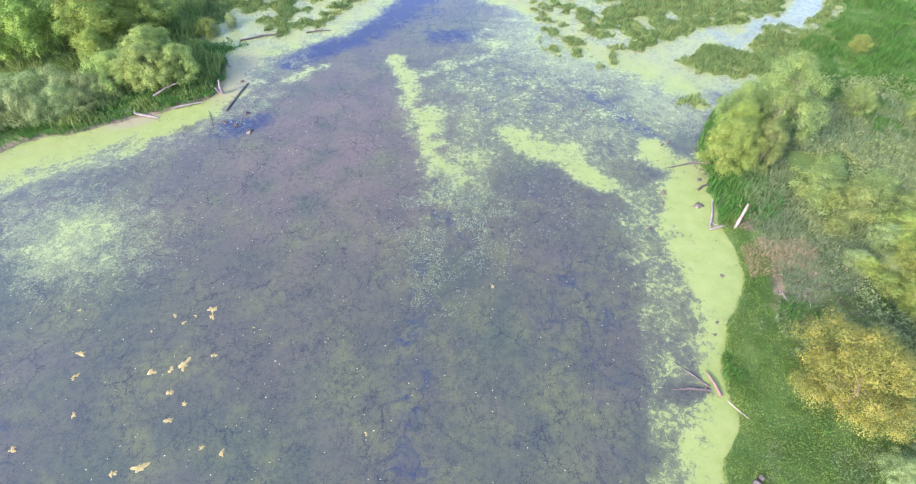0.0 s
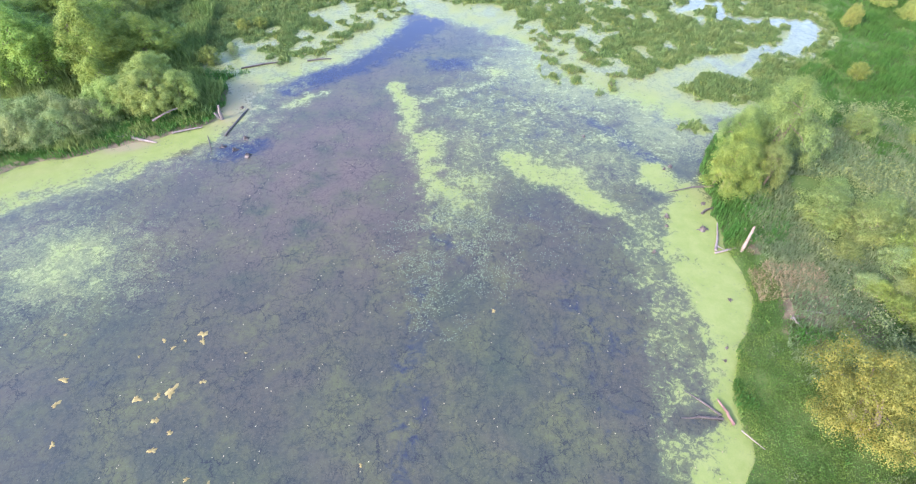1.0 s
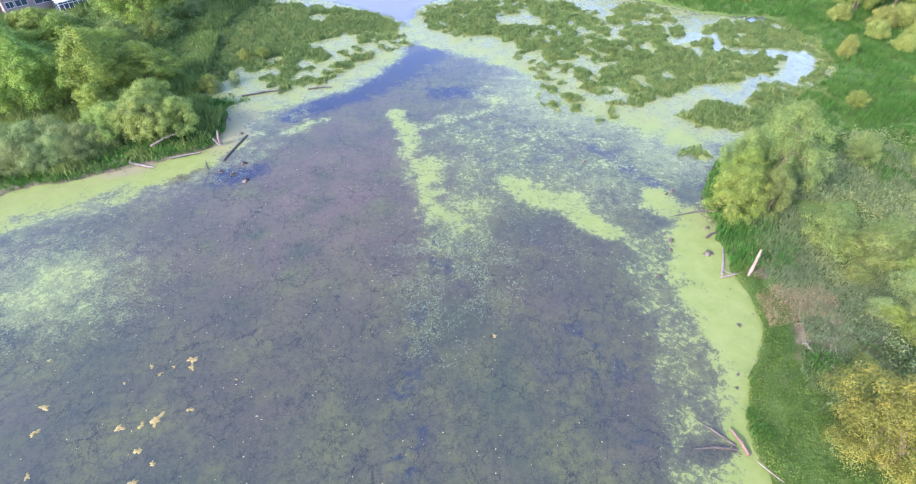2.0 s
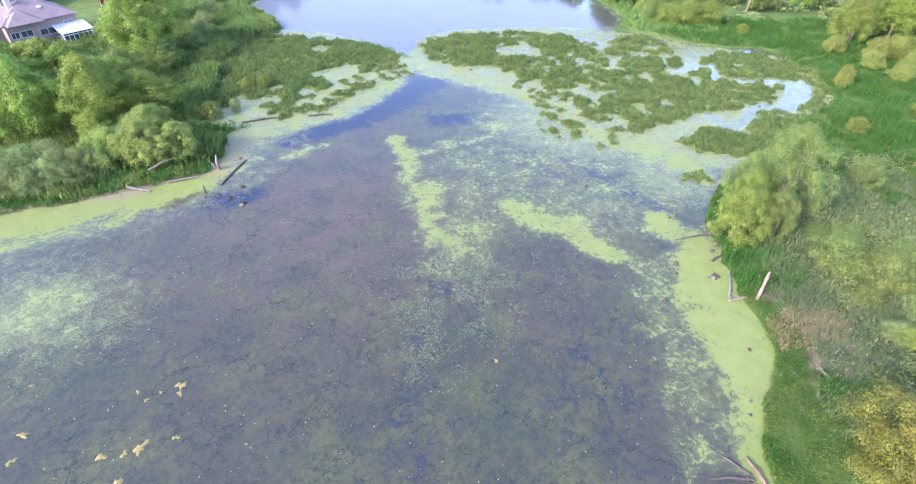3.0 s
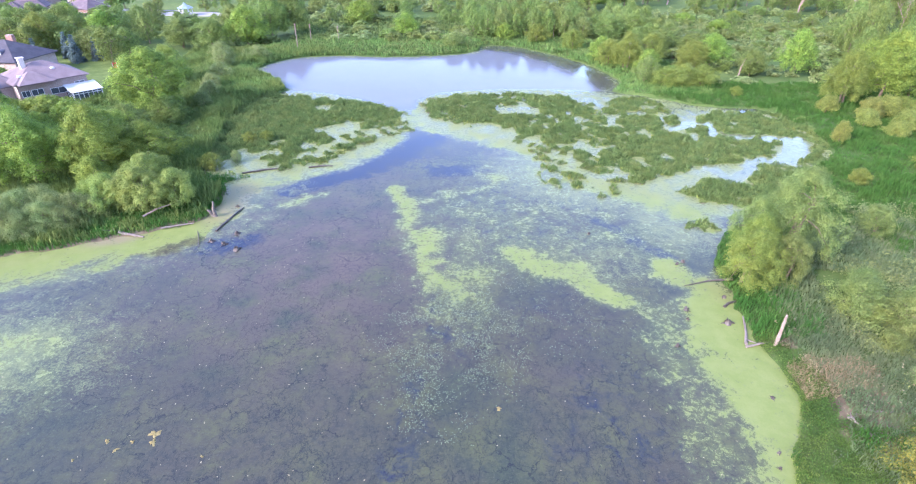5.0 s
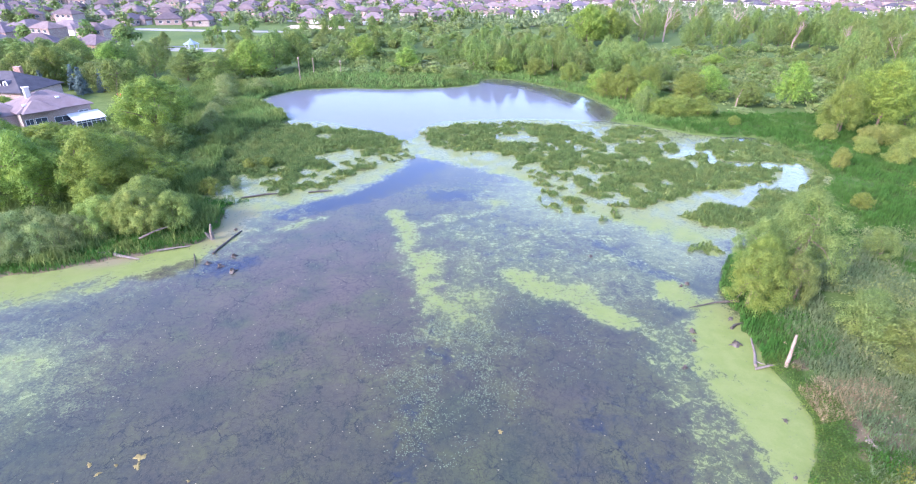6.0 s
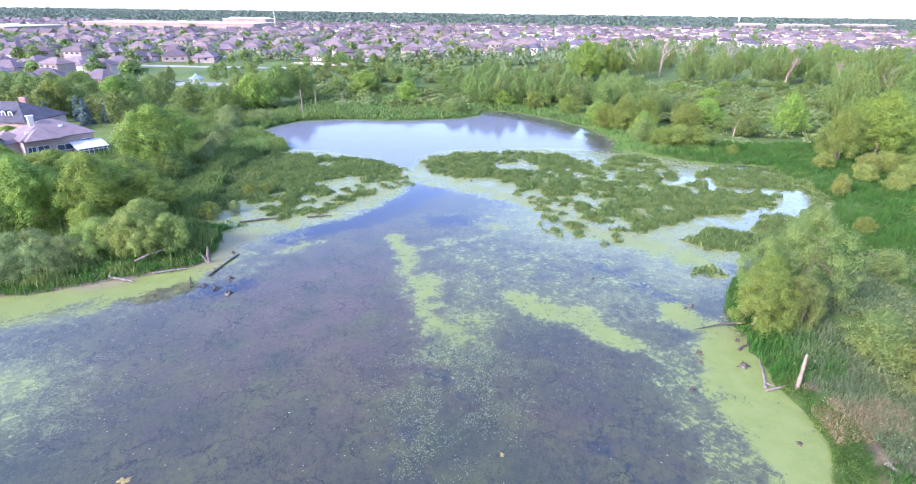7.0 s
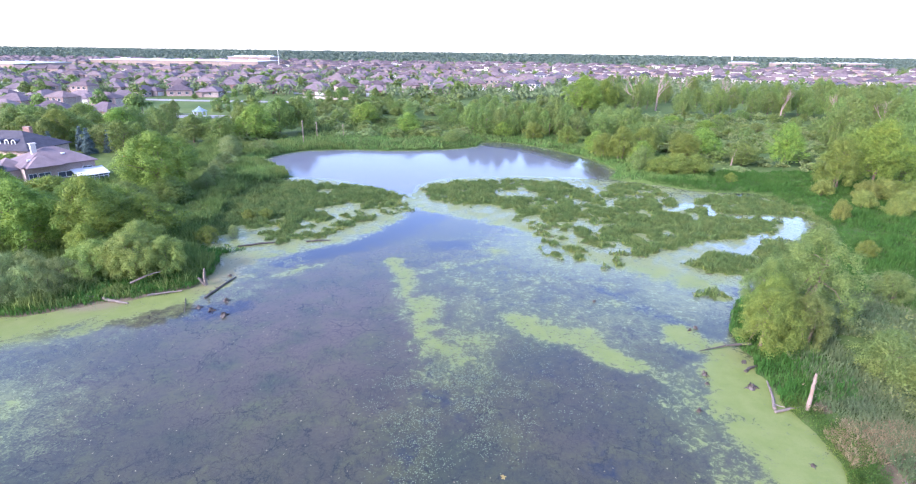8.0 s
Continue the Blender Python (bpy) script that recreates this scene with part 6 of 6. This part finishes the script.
log("fallen_log", "thin dark log lying along the marsh edge", [(-26.2, 82.2, 0.12), (-24.3, 82.8, 0.14), (-22.4, 83.1, 0.10)], [0.13, 0.11, 0.06], "wetwood")
log("dead_branch", "thin stick standing out of the water", [(-35.6, 61.2, -0.1), (-34.2, 58.5, 0.15), (-33.4, 56.6, 0.1)], [0.06, 0.05, 0.03], "wetwood")
log("dead_snag", "pale barkless trunk leaning over the grassy bank", [(30.25, 40.45, 0.2), (30.33, 40.5, 1.4), (30.2, 40.4, 2.8), (30.1, 40.3, 4.0)], [0.19, 0.16, 0.15, 0.10], "palewood")
log("fallen_log", "grey fallen log lying in duckweed", [(29.1, 45.0, 0.1), (28.4, 42.8, 0.18), (27.5, 40.6, 0.15)], [0.07, 0.11, 0.15], "deadwood", twigs=2)
log("fallen_log", "grey fallen log lying in duckweed", [(27.3, 40.2, 0.12), (28.6, 40.5, 0.18), (29.8, 40.9, 0.2)], [0.13, 0.11, 0.08], "deadwood", twigs=1)
log("fallen_log", "small dark log lying by the bank", [(27.8, 46.6, 0.1), (28.6, 47.2, 0.15), (29.3, 47.5, 0.2)], [0.16, 0.14, 0.08], "wetwood")
log("dead_branch", "bare dead branches trailing into the duckweed", [(30.2, 50.6, 1.0), (27.8, 50.9, 0.5), (24.8, 50.4, 0.08)], [0.16, 0.11, 0.04], "wetwood", twigs=6)
log("fallen_log", "red-brown broken log at the duckweed edge", [(22.6, 20.3, 0.2), (22.3, 21.4, 0.3), (21.9, 22.6, 0.25)], [0.15, 0.13, 0.07], "redwood")
log("dead_branch", "forked dark branches lying in the water", [(21.9, 20.9, 0.05), (20.3, 21.0, 0.05), (18.4, 20.9, 0.02)], [0.14, 0.11, 0.04], "wetwood", twigs=5)
log("dead_branch", "forked dark branches lying in the water", [(21.9, 21.2, 0.05), (20.6, 22.4, 0.06), (19.4, 23.5, 0.02)], [0.12, 0.08, 0.03], "wetwood", twigs=4)
log("fallen_log", "thin straw-coloured pole lying on the bank", [(23.0, 19.8, 0.25), (23.5, 19.0, 0.4), (24.1, 18.0, 0.7)], [0.05, 0.045, 0.035], "deadwood")
log("dead_branch", "grey driftwood branches lying on bare mud", [(31.6, 31.2, 0.7), (32.0, 30.0, 0.8), (32.6, 28.6, 0.7)], [0.13, 0.10, 0.05], "deadwood", twigs=4)
log("dead_branch", "grey driftwood branches lying on bare mud", [(32.2, 29.2, 0.8), (33.4, 29.6, 0.8), (34.6, 30.2, 0.8)], [0.11, 0.09, 0.04], "deadwood", twigs=3)
log("dead_branch", "grey driftwood branches lying on bare mud", [(33.2, 32.0, 0.8), (34.6, 31.6, 0.85), (36.2, 31.8, 0.8)], [0.10, 0.08, 0.04], "deadwood", twigs=3)
log("tree_stump", "rotten grey stump in the bank herbs", [(22.6, 12.2, 0.1), (23.0, 12.8, 0.5), (23.5, 13.3, 0.9)], [0.42, 0.34, 0.22], "wetwood")
log("dead_snag", "bleached dead sapling standing in the fen", [(71.7, 147, 0.2), (71.9, 147, 3.0), (72.6, 147.1, 5.6)], [0.22, 0.18, 0.06], "palewood", twigs=2)


def stump(x, y, s):
    """A rotten stump with a root flare and a jagged top, standing out of the water."""
    ob = thing("water_stump", "dark rotten stump standing out of the pond", "stump", pose(x, y, 0, 0, 0, rng.uniform(0, 360)), "stumps in the water")
    bm = bmesh.new()
    n = 10
    rings = []
    for r, z in ((0.62, -0.25), (0.48, 0.02), (0.33, 0.25), (0.28, 0.5)):
        ring = []
        for i in range(n):
            a = 2 * math.pi * i / n
            k = r * s * (1 + rng.uniform(-0.28, 0.28))
            ring.append(bm.verts.new((k * math.cos(a), k * math.sin(a), s * (z + (rng.uniform(-0.12, 0.25) if z > 0.4 else 0)))))
        rings.append(ring)
    for a, b in zip(rings, rings[1:]):
        for i in range(n):
            j = (i + 1) % n
            bm.faces.new((a[i], a[j], b[j], b[i]))
    c = bm.verts.new((0, 0, 0.35 * s))
    for i in range(n):
        bm.faces.new((rings[-1][i], rings[-1][(i + 1) % n], c))
    part("stump_body", bm, "wetwood", ob)
    for k in range(3):
        a = rng.uniform(0, 6.28)
        d = Vector((math.cos(a), math.sin(a), 0))
        part("root", tubes_bm([([tuple(d * 0.3 * s + Vector((0, 0, 0.1))), tuple(d * 0.7 * s + Vector((0, 0, 0.05))), tuple(d * 1.1 * s - Vector((0, 0, 0.1)))], [0.10 * s, 0.08 * s, 0.03 * s], 5)]), "wetwood", ob)


for x, y, s in ((-32.4, 58.1, 0.8), (-30.6, 57.5, 0.9), (-28.5, 56.2, 1.1), (-29.9, 60.1, 0.9), (-32.6, 67.8, 0.7), (26.4, 55.6, 0.7), (23.5, 46.0, 0.8), (23.1, 44.4, 0.5), (27.1, 43.9, 1.1),
                (28.5, 48.4, 0.7), (20.7, 40.2, 0.6), (25.5, 55.0, 0.6), (26.8, 33.7, 0.5), (16.2, 62.0, 0.6), (24.0, 26.6, 0.4), (24.6, 28.0, 0.4)):
    stump(x, y, s * 0.75)


def bare_tree(x, y, h, spread, label="bleached dead tree with bare forked branches"):
    """A leafless tree, forking several times."""
    ob = thing("dead_tree", label, "tree", pose(x, y, z_at(x, y), 0, 0, rng.uniform(0, 360)), "dead trees in the wood")
    specs = []

    def grow(p, d, L, r, depth):
        q = p + d * L
        specs.append(([tuple(p), tuple(p.lerp(q, 0.5) + Vector(rng.normal(size=3) * L * 0.04)), tuple(q)], [r, r * 0.85, r * 0.65], 6 if depth > 1 else 4))
        if depth:
            for _ in range(3 if depth > 1 else 2):
                e = (d + Vector(rng.normal(size=3)) * spread).normalized()
                e.z = abs(e.z) * 0.6 + 0.35
                grow(q, e.normalized(), L * rng.uniform(0.55, 0.8), r * 0.58, depth - 1)

    top = Vector((0, 0, h * 0.38))
    part("trunk", tubes_bm([([(0, 0, -0.3), (0.1, 0, h * 0.2), tuple(top)], [h * 0.022, h * 0.019, h * 0.016], 7)]), "palewood", ob)
    for _ in range(4):
        specs.clear()
        d = (Vector((0, 0, 1)) + Vector(rng.normal(size=3)) * spread * 1.2).normalized()
        d.z = abs(d.z)
        grow(top - Vector((0, 0, rng.uniform(0, 0.1) * h)), d, h * 0.27, h * 0.012, 2)
        part("branch", tubes_bm(specs), "palewood", ob)


for x, y, h in ((97.5, 290, 21), (85.5, 290, 20), (74.5, 289, 18), (112, 291, 18), (131, 290, 18), (168, 205, 15), (187, 182, 13), (203, 200, 14), (160, 215, 14), (150, 228, 15), (176, 190, 13), (140, 250, 15)):
    bare_tree(x, y, h, 0.32)


# ---- floating algae clumps, flecks and blossoms ----
def algae_clump(x, y, s):
    """A raft of algae with a ragged rim, a few centimetres thick."""
    bm = bmesh.new()
    n = 22
    ph = rng.uniform(0, 6.28, 4)
    rim, mid = [], []
    for i in range(n):
        a = 2 * math.pi * i / n
        r = s * (1 + 0.28 * math.sin(2 * a + ph[0]) + 0.22 * math.sin(3 * a + ph[1]) + 0.22 * math.sin(5 * a + ph[2]) + rng.uniform(-0.24, 0.24))
        rim.append(bm.verts.new((r * math.cos(a), r * math.sin(a) * 0.8, 0.006)))
        mid.append(bm.verts.new((r * 0.6 * math.cos(a), r * 0.6 * math.sin(a) * 0.8, 0.05 + rng.uniform(-0.015, 0.02))))
    c = bm.verts.new((0, 0, 0.06))
    for i in range(n):
        j = (i + 1) % n
        bm.faces.new((rim[i], rim[j], mid[j], mid[i]))
        bm.faces.new((mid[i], mid[j], c))
    me = bpy.data.meshes.new("algae_clump")
    bm.to_mesh(me)
    bm.free()
    me.materials.append(M["algae"])
    ob = tagged(new("algae_clump", me), "yellowish floating algae clump on murky water", "algae", "algae clumps on the pond")
    ob.matrix_world = pose(x, y, 0, 0, 0, rng.uniform(0, 360))


for x, y, s in ((-35.1, 23.3, 0.40), (-34.6, 21.0, 0.36), (-28.0, 21.6, 0.42), (-25.6, 19.7, 0.36), (-25.3, 22.4, 0.62), (-26.3, 21.9, 0.34), (-24.6, 28.4, 0.46), (-24.4, 27.6, 0.34), (-22.9, 23.4, 0.30),
                (-24.0, 18.7, 0.26), (-24.8, 17.2, 0.36), (-19.5, 14.6, 0.30), (-25.7, 13.3, 0.58), (-27.6, 12.8, 0.32), (-21.3, 15.0, 0.24), (-8.0, 16.4, 0.20), (2.9, 31.8, 0.26),
                (-28.0, 27.6, 0.26), (-26.9, 26.8, 0.24), (-26.0, 27.6, 0.18), (-29.6, 25.8, 0.16), (-37.5, 28.0, 0.18), (-20.0, 26.4, 0.14), (-33.0, 17.5, 0.30), (-36.5, 14.5, 0.34), (-30.5, 8.0, 0.4)):
    algae_clump(x, y, s * 0.85)


def fleck_bed(name, label, mat, n, size, region, weight):
    """Small floating leaves and bits lying on the water."""
    x0, x1, y0, y1 = region
    P = np.column_stack((rng.uniform(x0, x1, n), rng.uniform(y0, y1, n)))
    ok = (wet(P) > 0.6) & (rng.random(n) < weight(P))
    P = P[ok]
    C = np.column_stack((P, rng.uniform(0.012, 0.03, len(P))))
    N = unit(len(P)) * 0.12 + np.array([0, 0, 1.0])
    V, F = leaf_cards(C, N, size, size * 0.7)
    tagged(new(name, np_mesh(name, V, F, mat)), label, "floating leaves", kind="stuff")


fleck_bed("floating_leaves", "scattered pale floating leaves on the pond", "straw", 5200, 0.13, (-60, 26, -5, 66), lambda P: 0.10 + 0.6 * fbm(P, 0.12, 91, 3) ** 3)
fleck_bed("floating_weed", "scattered floating pondweed on dark water", "pondweed", 110000, 0.11, (-14, 22, 28, 70),
          lambda P: np.maximum.reduce([blob(P, -1, 44, 6, 9, 0, 0.7) * 0.9, blob(P, 8, 47.5, 11, 7, -15, 0.7) * 0.16, blob(P, -3, 34, 3, 6, 0, 0.8) * 0.5]) * step(fbm(P, 0.6, 93, 4), 0.38, 0.62))

# kinds that no place uses are taken away
for ks in (maple, tall, darktree, midtree, lowtree, willow, thicket, limetree, goldtree, shrub, greyshrub, limeshrub, goldshrub, spruce, fartree, farwood, farbush):
    for k in ks:
        if k.name not in USED:
            for o in (*k.children_recursive, k):
                bpy.data.objects.remove(o)
